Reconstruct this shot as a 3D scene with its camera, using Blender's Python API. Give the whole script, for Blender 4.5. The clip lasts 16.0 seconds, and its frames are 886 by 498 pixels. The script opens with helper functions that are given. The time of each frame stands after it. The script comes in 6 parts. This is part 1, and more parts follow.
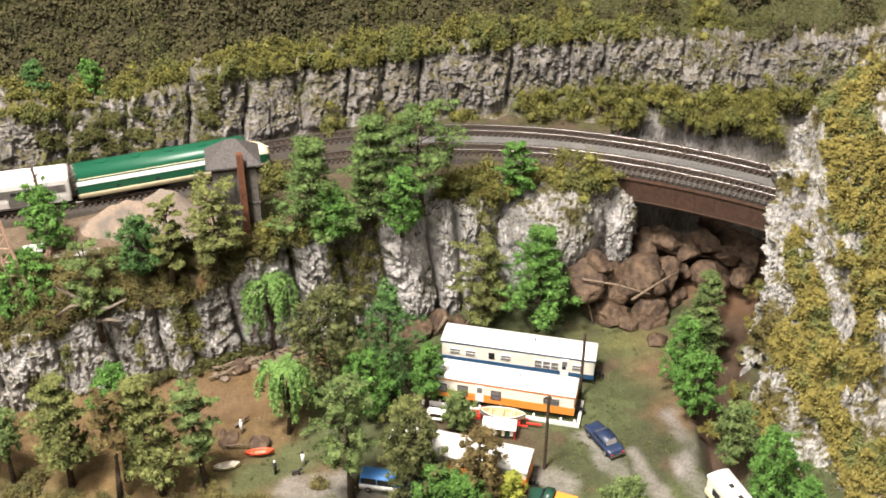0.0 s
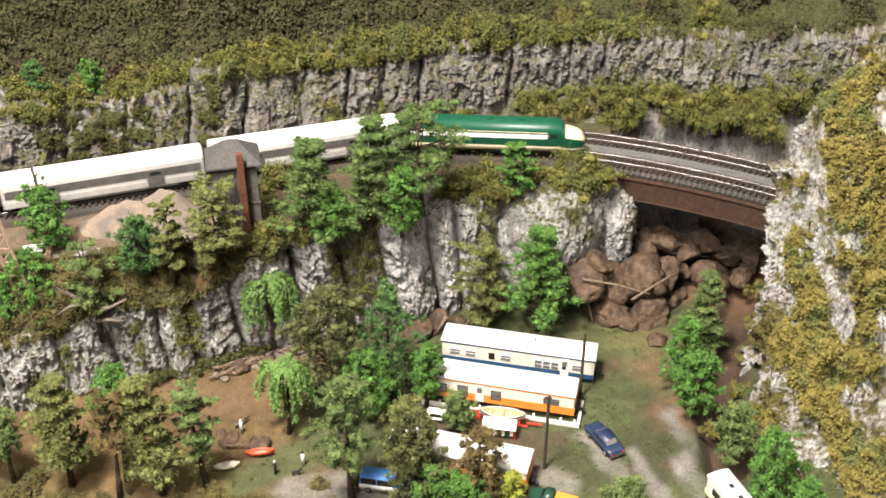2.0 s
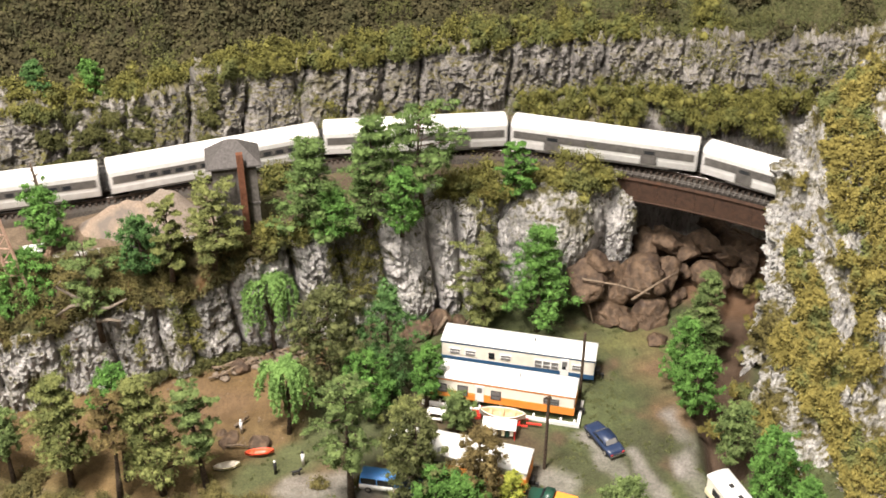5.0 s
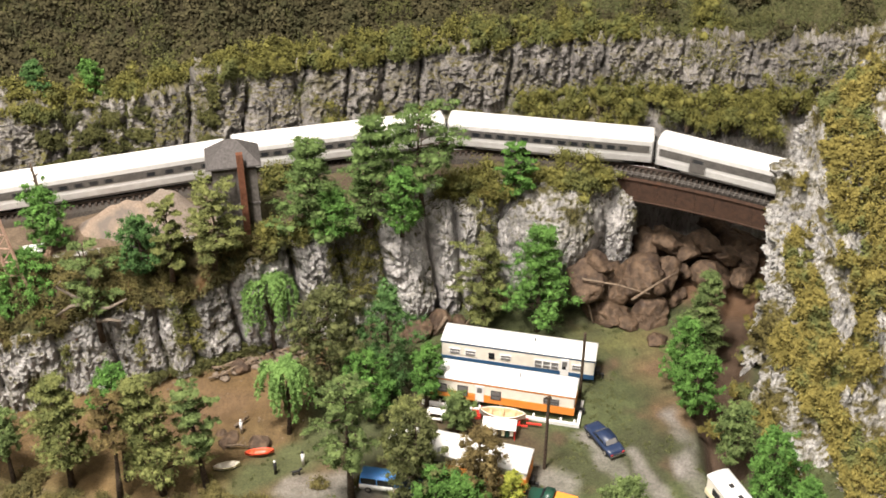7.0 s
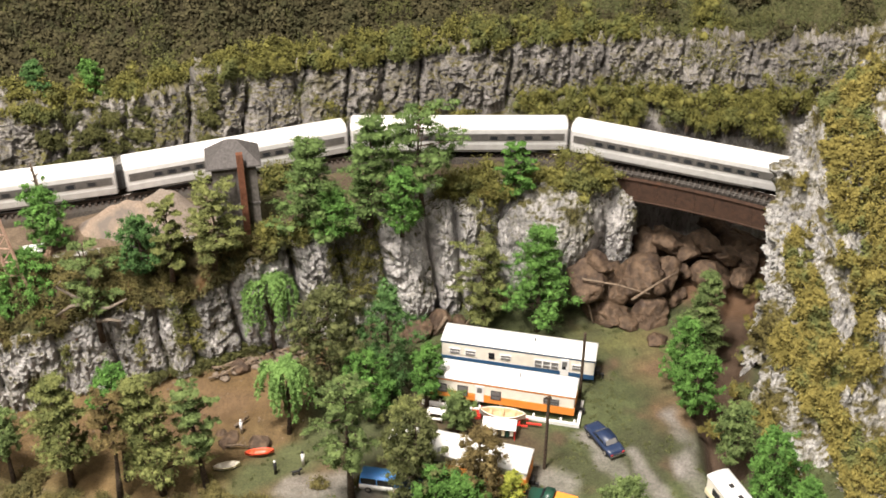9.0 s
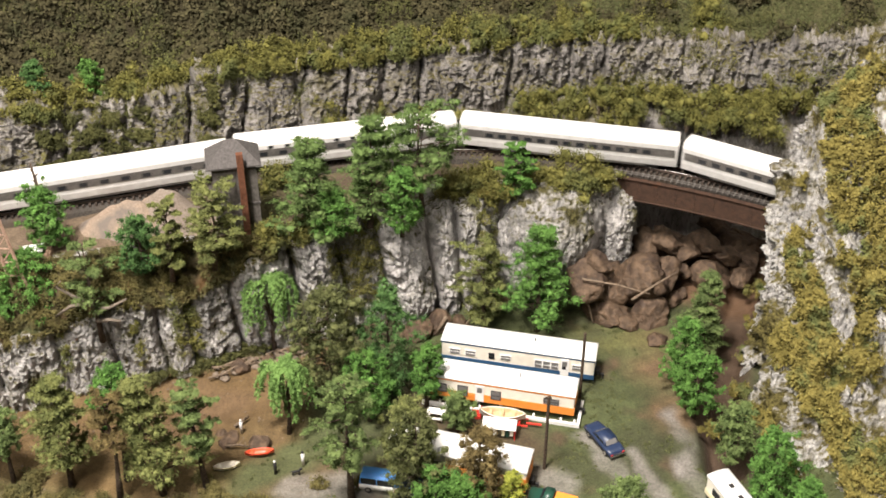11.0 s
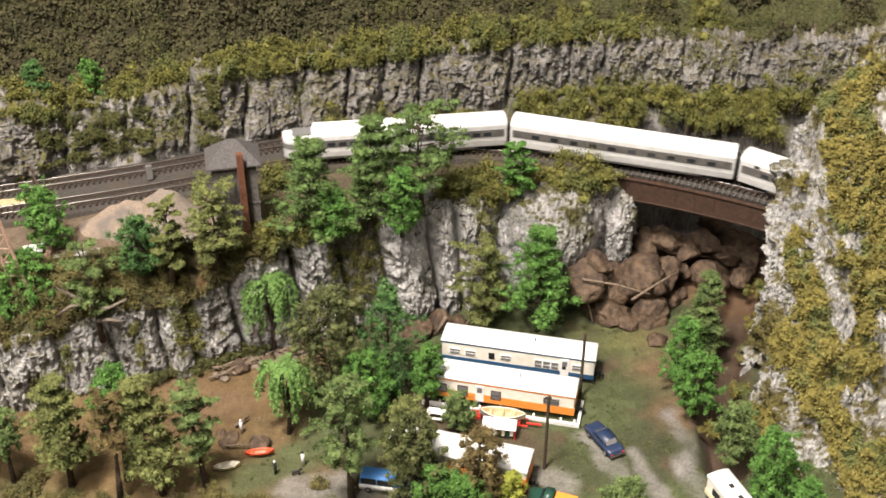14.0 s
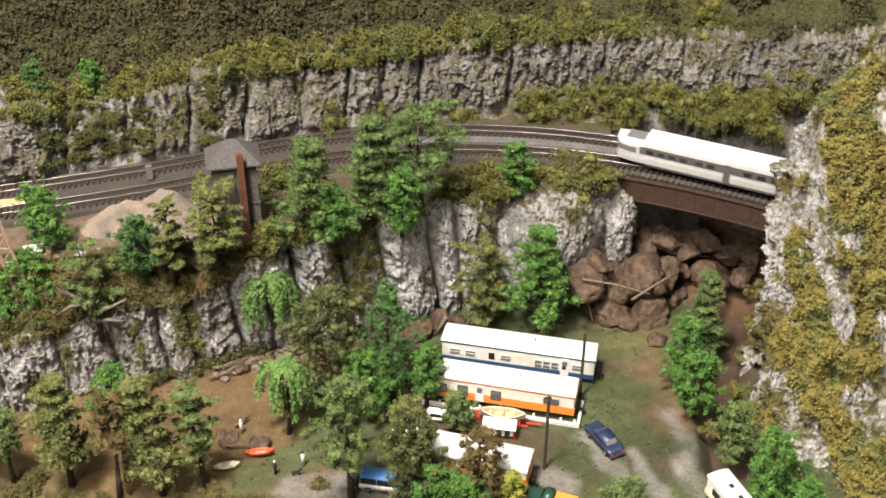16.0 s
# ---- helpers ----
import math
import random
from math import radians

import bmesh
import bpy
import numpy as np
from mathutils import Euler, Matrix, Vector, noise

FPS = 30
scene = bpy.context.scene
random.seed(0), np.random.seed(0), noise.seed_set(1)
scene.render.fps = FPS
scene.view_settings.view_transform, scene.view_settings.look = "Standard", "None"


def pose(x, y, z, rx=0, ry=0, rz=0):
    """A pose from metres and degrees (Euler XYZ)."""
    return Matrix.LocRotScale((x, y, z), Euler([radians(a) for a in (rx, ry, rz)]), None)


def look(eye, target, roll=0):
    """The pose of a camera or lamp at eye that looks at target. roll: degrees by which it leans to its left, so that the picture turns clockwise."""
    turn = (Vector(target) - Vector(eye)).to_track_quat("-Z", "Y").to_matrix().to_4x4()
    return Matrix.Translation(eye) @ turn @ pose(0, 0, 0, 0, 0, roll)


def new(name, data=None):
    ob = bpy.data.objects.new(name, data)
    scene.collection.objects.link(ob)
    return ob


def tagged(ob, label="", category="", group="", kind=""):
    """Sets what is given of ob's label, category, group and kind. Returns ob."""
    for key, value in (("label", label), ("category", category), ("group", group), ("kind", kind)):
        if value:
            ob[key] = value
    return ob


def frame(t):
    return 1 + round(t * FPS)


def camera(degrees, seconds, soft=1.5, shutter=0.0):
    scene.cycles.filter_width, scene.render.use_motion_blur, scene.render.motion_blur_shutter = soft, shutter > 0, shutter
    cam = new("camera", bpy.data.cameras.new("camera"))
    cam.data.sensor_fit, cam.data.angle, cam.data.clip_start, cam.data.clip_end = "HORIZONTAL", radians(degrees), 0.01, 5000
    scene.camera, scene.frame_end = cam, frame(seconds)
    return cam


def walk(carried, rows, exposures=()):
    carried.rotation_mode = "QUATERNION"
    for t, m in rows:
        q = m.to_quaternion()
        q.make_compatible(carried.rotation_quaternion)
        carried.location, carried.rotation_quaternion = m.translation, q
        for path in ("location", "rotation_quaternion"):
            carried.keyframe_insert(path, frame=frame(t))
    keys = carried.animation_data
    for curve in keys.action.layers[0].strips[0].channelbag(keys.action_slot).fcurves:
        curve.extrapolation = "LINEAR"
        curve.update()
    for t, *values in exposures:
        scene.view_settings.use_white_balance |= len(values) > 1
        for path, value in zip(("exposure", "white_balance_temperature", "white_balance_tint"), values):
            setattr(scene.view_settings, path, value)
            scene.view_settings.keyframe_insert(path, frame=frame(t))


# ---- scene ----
# ---- camera: it stands still above a model railway, scale 1:87 ----
cam = camera(42.8, 16.0, soft=1.7, shutter=0.5)
walk(cam, [(0.0, pose(0, 0, 0.93, 56.0, 0, 0)), (16.0, pose(0, 0, 0.93, 56.0, 0, 0))],
     [(0.0, 0.0), (4.2, 0.0), (6.3, -0.22), (16.0, -0.24)])

# ---- light: the ceiling lamps of an exhibition hall ----
world = bpy.data.worlds.new("hall_air")
scene.world = world
world.use_nodes = True
world.node_tree.nodes["Background"].inputs[0].default_value = (1.0, 0.93, 0.84, 1)
world.node_tree.nodes["Background"].inputs[1].default_value = 0.13


def lamp(name, eye, target, size, watts, color=(1, 0.925, 0.86)):
    data = bpy.data.lights.new(name, "AREA")
    data.shape, data.size, data.size_y = "RECTANGLE", size[0], size[1]
    data.energy, data.color = watts, color
    ob = new(name, data)
    ob.matrix_world = look(eye, target)
    return ob


lamp("ceiling_lamp", (-0.6, 0.15, 2.6), (-0.1, 1.2, 0.1), (0.35, 0.45), 215)
lamp("ceiling_lamp", (-0.85, -1.0, 2.6), (0.1, 1.2, 0.1), (0.7, 0.6), 98)
lamp("ceiling_lamp", (1.7, 0.7, 2.6), (0.2, 1.2, 0.1), (1.8, 1.0), 32)
lamp("ceiling_lamp", (-2.0, 1.4, 2.6), (0.0, 1.3, 0.1), (1.2, 1.8), 28)

# ---- materials ----


def material(name):
    m = bpy.data.materials.new(name)
    m.use_nodes = True
    return m, m.node_tree.nodes, m.node_tree.links, m.node_tree.nodes["Principled BSDF"]


def mix(nodes, links, kind, fac, a, b):
    n = nodes.new("ShaderNodeMix")
    n.data_type, n.blend_type = "RGBA", kind
    for sock, v in ((n.inputs[0], fac), (n.inputs[6], a), (n.inputs[7], b)):
        if isinstance(v, (int, float)):
            sock.default_value = v
        elif isinstance(v, tuple):
            sock.default_value = (*v, 1)
        else:
            links.new(v, sock)
    return n.outputs[2]


def grain(nodes, links, scale, detail=6.0, lo=0.35, hi=0.65, rough=0.6, stretch=(1, 1, 1)):
    c = nodes.new("ShaderNodeNewGeometry")
    mp = nodes.new("ShaderNodeMapping")
    mp.inputs["Scale"].default_value = stretch
    links.new(c.outputs["Position"], mp.inputs["Vector"])
    n = nodes.new("ShaderNodeTexNoise")
    n.inputs["Scale"].default_value, n.inputs["Detail"].default_value = scale, detail
    n.inputs["Roughness"].default_value = rough
    links.new(mp.outputs["Vector"], n.inputs["Vector"])
    r = nodes.new("ShaderNodeMapRange")
    r.inputs[1].default_value, r.inputs[2].default_value = lo, hi
    links.new(n.outputs["Fac"], r.inputs[0])
    return r.outputs[0]


def bump(nodes, links, bsdf, height, strength, distance):
    b = nodes.new("ShaderNodeBump")
    b.inputs["Strength"].default_value, b.inputs["Distance"].default_value = strength, distance
    links.new(height, b.inputs["Height"])
    links.new(b.outputs["Normal"], bsdf.inputs["Normal"])


def surface(name, a, b, scale=200, rough=0.8, metal=0.0, relief=0.0008, c=None, cscale=30, clo=0.5, chi=0.65, spec=0.3):
    """Two tones in fine grain, a third in larger stains, and a fine relief."""
    m, nodes, links, bsdf = material(name)
    g = grain(nodes, links, scale)
    col = mix(nodes, links, "MIX", g, a, b)
    if c:
        col = mix(nodes, links, "MIX", grain(nodes, links, cscale, 5, clo, chi), col, c)
    links.new(col, bsdf.inputs["Base Color"])
    bsdf.inputs["Roughness"].default_value, bsdf.inputs["Metallic"].default_value = rough, metal
    bsdf.inputs["Specular IOR Level"].default_value = spec
    if relief:
        bump(nodes, links, bsdf, g, 0.6, relief)
    return m


def foliage(name, dark, light, dry=None):
    """Flocked foam: tone drifts from clump to clump, with a little speckle."""
    m, nodes, links, bsdf = material(name)
    geo = nodes.new("ShaderNodeNewGeometry")
    col = mix(nodes, links, "MIX", grain(nodes, links, 75, 4, 0.38, 0.62), tuple(0.7 * a + 0.3 * b for a, b in zip(dark, light)), tuple(1.1 * b for b in light))
    speck = mix(nodes, links, "MIX", geo.outputs["Random Per Island"], (0.9, 0.9, 0.9), (1.06, 1.06, 1.04))
    col = mix(nodes, links, "MULTIPLY", 0.8, col, speck)
    if dry:
        col = mix(nodes, links, "MIX", grain(nodes, links, 26, 4, 0.5, 0.62), col, dry)
    links.new(col, bsdf.inputs["Base Color"])
    bsdf.inputs["Roughness"].default_value = 0.9
    bsdf.inputs["Specular IOR Level"].default_value = 0.12
    return m


def tinted(name, fine=350, relief=0.0012, rough=0.95):
    """Ground whose kinds of soil and grass come from the plan, with grain on top."""
    m, nodes, links, bsdf = material(name)
    at = nodes.new("ShaderNodeAttribute")
    at.attribute_name = "soil"
    g = grain(nodes, links, fine, 8, 0.3, 0.7, 0.7)
    g2 = grain(nodes, links, 60, 5, 0.35, 0.65)
    col = mix(nodes, links, "MULTIPLY", 0.75, at.outputs["Color"], mix(nodes, links, "MIX", g, (0.45, 0.45, 0.45), (1.35, 1.35, 1.3)))
    col = mix(nodes, links, "MULTIPLY", 0.5, col, mix(nodes, links, "MIX", g2, (0.6, 0.58, 0.55), (1.25, 1.25, 1.25)))
    links.new(col, bsdf.inputs["Base Color"])
    tone = nodes.new("ShaderNodeSeparateColor")
    links.new(at.outputs["Color"], tone.inputs[0])
    ratio = nodes.new("ShaderNodeMath")
    ratio.operation = "DIVIDE"
    links.new(tone.outputs[1], ratio.inputs[0])
    links.new(tone.outputs[0], ratio.inputs[1])
    wet = nodes.new("ShaderNodeMapRange")
    wet.inputs[1].default_value, wet.inputs[2].default_value = 0.60, 0.72
    wet.inputs[3].default_value, wet.inputs[4].default_value = 0.42, rough
    links.new(ratio.outputs[0], wet.inputs[0])
    links.new(wet.outputs[0], bsdf.inputs["Roughness"])
    bsdf.inputs["Specular IOR Level"].default_value = 0.3
    bump(nodes, links, bsdf, g, 0.8, relief)
    return m


def rock_material(name, pale, grey, dark, moss, moss_lo, moss_hi, stretch=(1, 1, 0.45)):
    m, nodes, links, bsdf = material(name)
    g1 = grain(nodes, links, 45, 8, 0.32, 0.66, 0.6, stretch)
    g2 = grain(nodes, links, 260, 6, 0.30, 0.52, 0.7, stretch)
    col = mix(nodes, links, "MIX", g1, grey, pale)
    col = mix(nodes, links, "MIX", g2, dark, col)
    col = mix(nodes, links, "MIX", grain(nodes, links, 16, 4, 0.52, 0.66), col, tuple(0.6 * v for v in grey))
    col = mix(nodes, links, "MIX", grain(nodes, links, 8, 3, 0.5, 0.66), col, mix(nodes, links, "MIX", g2, grey, tuple(1.1 * v for v in pale)))
    geo = nodes.new("ShaderNodeNewGeometry")
    sep = nodes.new("ShaderNodeSeparateXYZ")
    links.new(geo.outputs["Normal"], sep.inputs[0])
    up = nodes.new("ShaderNodeMapRange")
    up.inputs[1].default_value, up.inputs[2].default_value = 0.35, 0.75
    links.new(sep.outputs["Z"], up.inputs[0])
    big = grain(nodes, links, 14, 6, moss_lo, moss_hi, 0.65)
    both = nodes.new("ShaderNodeMath")
    both.operation = "MAXIMUM"
    links.new(big, both.inputs[0])
    up2 = nodes.new("ShaderNodeMath")
    up2.operation = "MULTIPLY"
    links.new(up.outputs[0], up2.inputs[0])
    links.new(grain(nodes, links, 50, 4, 0.38, 0.55), up2.inputs[1])
    links.new(up2.outputs[0], both.inputs[1])
    mossy = mix(nodes, links, "MIX", grain(nodes, links, 320, 5), tuple(0.45 * v for v in moss), tuple(1.4 * v for v in moss))
    col = mix(nodes, links, "MIX", both.outputs[0], col, mossy)
    links.new(col, bsdf.inputs["Base Color"])
    bsdf.inputs["Roughness"].default_value = 0.9
    bsdf.inputs["Specular IOR Level"].default_value = 0.25
    bump(nodes, links, bsdf, grain(nodes, links, 210, 5, 0.3, 0.7, 0.6, stretch), 1.0, 0.004)
    return m


def plain(name, color, rough=0.5, metal=0.0, spec=0.5):
    return surface(name, tuple(0.88 * v for v in color), color, 120, rough, metal, 0.0, tuple(0.8 * v for v in color), 25, 0.55, 0.75, spec)


def glass_dark(name, color=(0.02, 0.022, 0.025)):
    m, nodes, links, bsdf = material(name)
    bsdf.inputs["Base Color"].default_value = (*color, 1)
    bsdf.inputs["Roughness"].default_value = 0.12
    return m


GROUND = tinted("scenic_ground")
HILL = tinted("leaf_litter", 190, 0.006)
ROCK = rock_material("grey_plaster_rock", (0.62, 0.59, 0.565), (0.40, 0.385, 0.365), (0.15, 0.145, 0.14), (0.10, 0.09, 0.032), 0.55, 0.66)
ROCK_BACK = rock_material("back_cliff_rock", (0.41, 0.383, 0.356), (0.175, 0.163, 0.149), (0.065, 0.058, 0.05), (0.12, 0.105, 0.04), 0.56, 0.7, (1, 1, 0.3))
ROCK_RIGHT = rock_material("mountain_rock", (0.72, 0.70, 0.67), (0.44, 0.42, 0.395), (0.13, 0.12, 0.105), (0.13, 0.11, 0.035), 0.52, 0.6, (1, 1, 0.6))
BOULDER = surface("brown_boulder", (0.06, 0.040, 0.026), (0.155, 0.102, 0.064), 110, 0.6, 0, 0.004, (0.05, 0.032, 0.022), 35)
STONE = surface("pale_stone", (0.11, 0.085, 0.062), (0.24, 0.19, 0.145), 200, 0.9)
BALLAST = surface("grey_ballast", (0.034, 0.029, 0.024), (0.092, 0.080, 0.068), 700, 0.95, 0, 0.0012, (0.075, 0.058, 0.042), 18)
SLAB = surface("pale_gravel_strip", (0.075, 0.072, 0.068), (0.17, 0.163, 0.155), 400, 0.9, 0, 0.0006, (0.16, 0.15, 0.14), 25)
TIE = surface("brown_ties", (0.035, 0.026, 0.02), (0.075, 0.055, 0.042), 300, 0.85)
RAIL = surface("rail_side_rust", (0.05, 0.036, 0.028), (0.085, 0.06, 0.046), 300, 0.6, 0.3, 0.0)
RAILTOP = plain("polished_rail_head", (0.19, 0.175, 0.16), 0.32, 1.0)
RUST = surface("rusty_girder", (0.044, 0.026, 0.018), (0.074, 0.040, 0.026), 160, 0.75, 0.1, 0.0003, (0.16, 0.06, 0.025), 18, 0.6, 0.75)
CONCRETE = surface("weathered_concrete", (0.16, 0.13, 0.10), (0.27, 0.22, 0.17), 180, 0.9, 0, 0.0008, (0.09, 0.07, 0.055), 30)
BARK = surface("bark", (0.035, 0.024, 0.016), (0.10, 0.07, 0.048), 400, 0.95, 0, 0.001)
DEADLIMB = surface("bare_grey_limb", (0.10, 0.08, 0.062), (0.22, 0.18, 0.14), 300, 0.9, 0, 0.0008)
DEADWOOD = surface("bare_driftwood", (0.11, 0.078, 0.055), (0.24, 0.18, 0.125), 300, 0.9, 0, 0.0006)
SAND = surface("tan_sand", (0.20, 0.15, 0.11), (0.31, 0.235, 0.175), 500, 0.95, 0, 0.0006, (0.15, 0.125, 0.105), 22)
SAND_GREY = surface("grey_sand", (0.15, 0.12, 0.095), (0.25, 0.205, 0.165), 500, 0.95, 0, 0.0006, (0.31, 0.225, 0.16), 14)
SLATE = surface("grey_roof_shingle", (0.062, 0.056, 0.052), (0.11, 0.10, 0.095), 350, 0.85)
GREYWOOD = surface("grey_board_wall", (0.095, 0.085, 0.075), (0.155, 0.14, 0.125), 250, 0.85)
RUSTPIPE = surface("rust_brown_pipe", (0.10, 0.04, 0.022), (0.17, 0.07, 0.038), 250, 0.75)
BROWNWOOD = surface("brown_timber", (0.15, 0.095, 0.06), (0.27, 0.18, 0.12), 250, 0.85)
LOADERWOOD = surface("pinkish_brown_timber", (0.24, 0.15, 0.105), (0.38, 0.26, 0.19), 250, 0.85)
TANWOOD = surface("tan_timber", (0.42, 0.29, 0.15), (0.58, 0.42, 0.25), 200, 0.8)
LEAF_OLIVE = foliage("olive_foam_leaves", (0.048, 0.060, 0.022), (0.19, 0.205, 0.07))
LEAF_GREEN = foliage("green_foam_leaves", (0.042, 0.064, 0.024), (0.16, 0.215, 0.074))
LEAF_PINE = foliage("deep_pine_leaves", (0.034, 0.054, 0.020), (0.125, 0.188, 0.058))
LEAF_DEEP = foliage("dark_olive_leaves", (0.032, 0.040, 0.017), (0.12, 0.13, 0.05))
LEAF_BRIGHT = foliage("bright_green_leaves", (0.032, 0.074, 0.018), (0.116, 0.235, 0.052))
LEAF_WILLOW = foliage("willow_leaves", (0.06, 0.115, 0.03), (0.18, 0.30, 0.085))
LEAF_FIR = foliage("fir_leaves", (0.033, 0.075, 0.018), (0.125, 0.245, 0.056))
LEAF_DARK = foliage("dark_green_leaves", (0.02, 0.05, 0.016), (0.085, 0.16, 0.05))
LEAF_BROWN = foliage("brown_foam_leaves", (0.05, 0.038, 0.016), (0.17, 0.13, 0.055))
LEAF_YELLOW = foliage("yellow_green_leaves", (0.11, 0.13, 0.02), (0.34, 0.36, 0.065))
BUSH = foliage("olive_bush_foam", (0.050, 0.052, 0.015), (0.17, 0.16, 0.045), (0.105, 0.115, 0.04))
BUSH_GOLD = foliage("golden_bush_foam", (0.080, 0.070, 0.02), (0.245, 0.205, 0.06), (0.125, 0.14, 0.05))
BUSH_DARK = foliage("dark_brush_foam", (0.03, 0.034, 0.014), (0.095, 0.095, 0.034))
BUSH_BANK = foliage("bank_moss", (0.045, 0.04, 0.016), (0.14, 0.12, 0.045), (0.09, 0.085, 0.035))
TURF = foliage("short_turf", (0.055, 0.06, 0.024), (0.092, 0.10, 0.042))
LITTER = foliage("dry_leaf_litter", (0.020, 0.018, 0.009), (0.072, 0.064, 0.032), (0.042, 0.042, 0.020))
STEEL = surface("stainless_car_side", (0.62, 0.605, 0.58), (0.73, 0.715, 0.69), 90, 0.34, 0.25, 0.0)
STEELDARK = surface("grey_window_band", (0.12, 0.112, 0.104), (0.18, 0.168, 0.155), 120, 0.4, 0.4, 0.0)
ROOFW = surface("silver_white_roof", (0.78, 0.76, 0.72), (0.86, 0.84, 0.80), 60, 0.42, 0.0, 0.0)
LOCO_GREEN = plain("locomotive_green", (0.010, 0.088, 0.046), 0.4)
LOCO_DARK = plain("locomotive_dark_green", (0.008, 0.065, 0.032), 0.35)
WHITE = plain("white_paint", (0.82, 0.81, 0.78), 0.5)
CREAM = plain("cream_paint", (0.82, 0.74, 0.50), 0.45)
IVORY = plain("ivory_siding", (0.83, 0.78, 0.67), 0.55)
ORANGE = plain("orange_paint", (0.80, 0.27, 0.04), 0.5)
NAVY = plain("navy_blue_paint", (0.020, 0.034, 0.078), 0.4)
BLUE = plain("bright_blue_paint", (0.09, 0.33, 0.82), 0.45)
TEALBLUE = plain("slate_blue_stripe", (0.03, 0.09, 0.19), 0.5)
RED = plain("red_paint", (0.62, 0.045, 0.03), 0.45)
CANOE = plain("orange_red_canoe_paint", (0.80, 0.10, 0.04), 0.4)
FOREST = plain("dark_green_car_paint", (0.015, 0.06, 0.04), 0.35)
BLACK = plain("black_underframe", (0.018, 0.017, 0.016), 0.7)
TYRE = plain("black_rubber", (0.02, 0.02, 0.02), 0.85)
CHROME = plain("chrome", (0.7, 0.7, 0.7), 0.2, 1.0)
DARKPANE = glass_dark("dark_window_glass")
GREYPANE = glass_dark("grey_window_glass", (0.16, 0.155, 0.15))
HALLWALL = plain("hall_wall_paint", (0.5, 0.47, 0.43), 0.9)
FASCIA = plain("black_layout_fascia", (0.03, 0.03, 0.03), 0.7)

# ---- mesh helpers ----


def mesh_part(name, verts, faces, mat, parent=None, label="", smooth=False):
    me = bpy.data.meshes.new(name)
    me.from_pydata([tuple(v) for v in verts], [], [tuple(q) for q in faces])
    for one in (mat if isinstance(mat, (list, tuple)) else [mat]):
        me.materials.append(one)
    if smooth:
        me.polygons.foreach_set("use_smooth", [True] * len(me.polygons))
    ob = new(name, me)
    ob.parent = parent
    if label:
        ob["label"] = label
    return ob


def part(name, bm, mat, parent=None, label="", smooth=False):
    """Links a bmesh as one mesh object under a thing or a part."""
    me = bpy.data.meshes.new(name)
    bm.to_mesh(me)
    bm.free()
    for one in (mat if isinstance(mat, (list, tuple)) else [mat]):
        me.materials.append(one)
    if smooth:
        me.polygons.foreach_set("use_smooth", [True] * len(me.polygons))
    ob = new(name, me)
    ob.parent = parent
    if label:
        ob["label"] = label
    return ob


def box(bm, x0, x1, y0, y1, z0, z1, bevel=0.0, m=None):
    v = [bm.verts.new(Vector((x, y, z)) if m is None else m @ Vector((x, y, z))) for z in (z0, z1) for y in (y0, y1) for x in (x0, x1)]
    fs = [bm.faces.new([v[i] for i in q]) for q in ((0, 2, 3, 1), (4, 5, 7, 6), (0, 1, 5, 4), (2, 6, 7, 3), (0, 4, 6, 2), (1, 3, 7, 5))]
    if bevel:
        es = list({e for q in fs for e in q.edges})
        bmesh.ops.bevel(bm, geom=es, offset=bevel, segments=2, affect="EDGES", profile=0.6)
    return bm


def boxed(name, dims, mat, parent=None, label="", bevel=0.0, m=None):
    return part(name, box(bmesh.new(), *dims, bevel=bevel, m=m), mat, parent, label)


def tube(bm, points, radii, sides=8, cap=True):
    """A tapered round bar along points."""
    rings = []
    for i, p in enumerate(points):
        p = Vector(p)
        a = Vector(points[max(i - 1, 0)])
        b = Vector(points[min(i + 1, len(points) - 1)])
        q = (b - a).to_track_quat("Z", "Y")
        rings.append([bm.verts.new(p + q @ Vector((radii[i] * math.cos(2 * math.pi * k / sides), radii[i] * math.sin(2 * math.pi * k / sides), 0))) for k in range(sides)])
    for r, s in zip(rings, rings[1:]):
        for k in range(sides):
            bm.faces.new((r[k], r[(k + 1) % sides], s[(k + 1) % sides], s[k]))
    if cap:
        bm.faces.new(rings[0][::-1])
        bm.faces.new(rings[-1])
    return bm


def loft(bm, sections, cap=True):
    """Skins closed sections of equal count."""
    rings = [[bm.verts.new(p) for p in s] for s in sections]
    n = len(rings[0])
    rows = []
    for r, s in zip(rings, rings[1:]):
        rows.append([bm.faces.new((r[k], r[(k + 1) % n], s[(k + 1) % n], s[k])) for k in range(n)])
    if cap:
        rows.append([bm.faces.new(rings[0][::-1]), bm.faces.new(rings[-1])])
    return rows


def thing(name, m, label, category, group=""):
    ob = new(name)
    ob.empty_display_size = 0.01
    ob.matrix_world = m
    return tagged(ob, label, category, group)


def rough3(P, freq, octaves=4, seed=0.0, ridge=False):
    """Fractal noise at an array of points."""
    out = np.zeros(len(P))
    for i, p in enumerate(P):
        v = Vector((p[0] * freq + seed, p[1] * freq, p[2] * freq))
        a, s = 1.0, 0.0
        for _ in range(octaves):
            q = noise.noise(v)
            s += a * ((0.5 - abs(q)) * 2 - 0.5 if ridge else q)
            a *= 0.5
            v = v * 2.1
        out[i] = s
    return out


def knots(rows):
    r = np.array(rows)
    return lambda x, k=1: np.interp(x, r[:, 0], r[:, k])


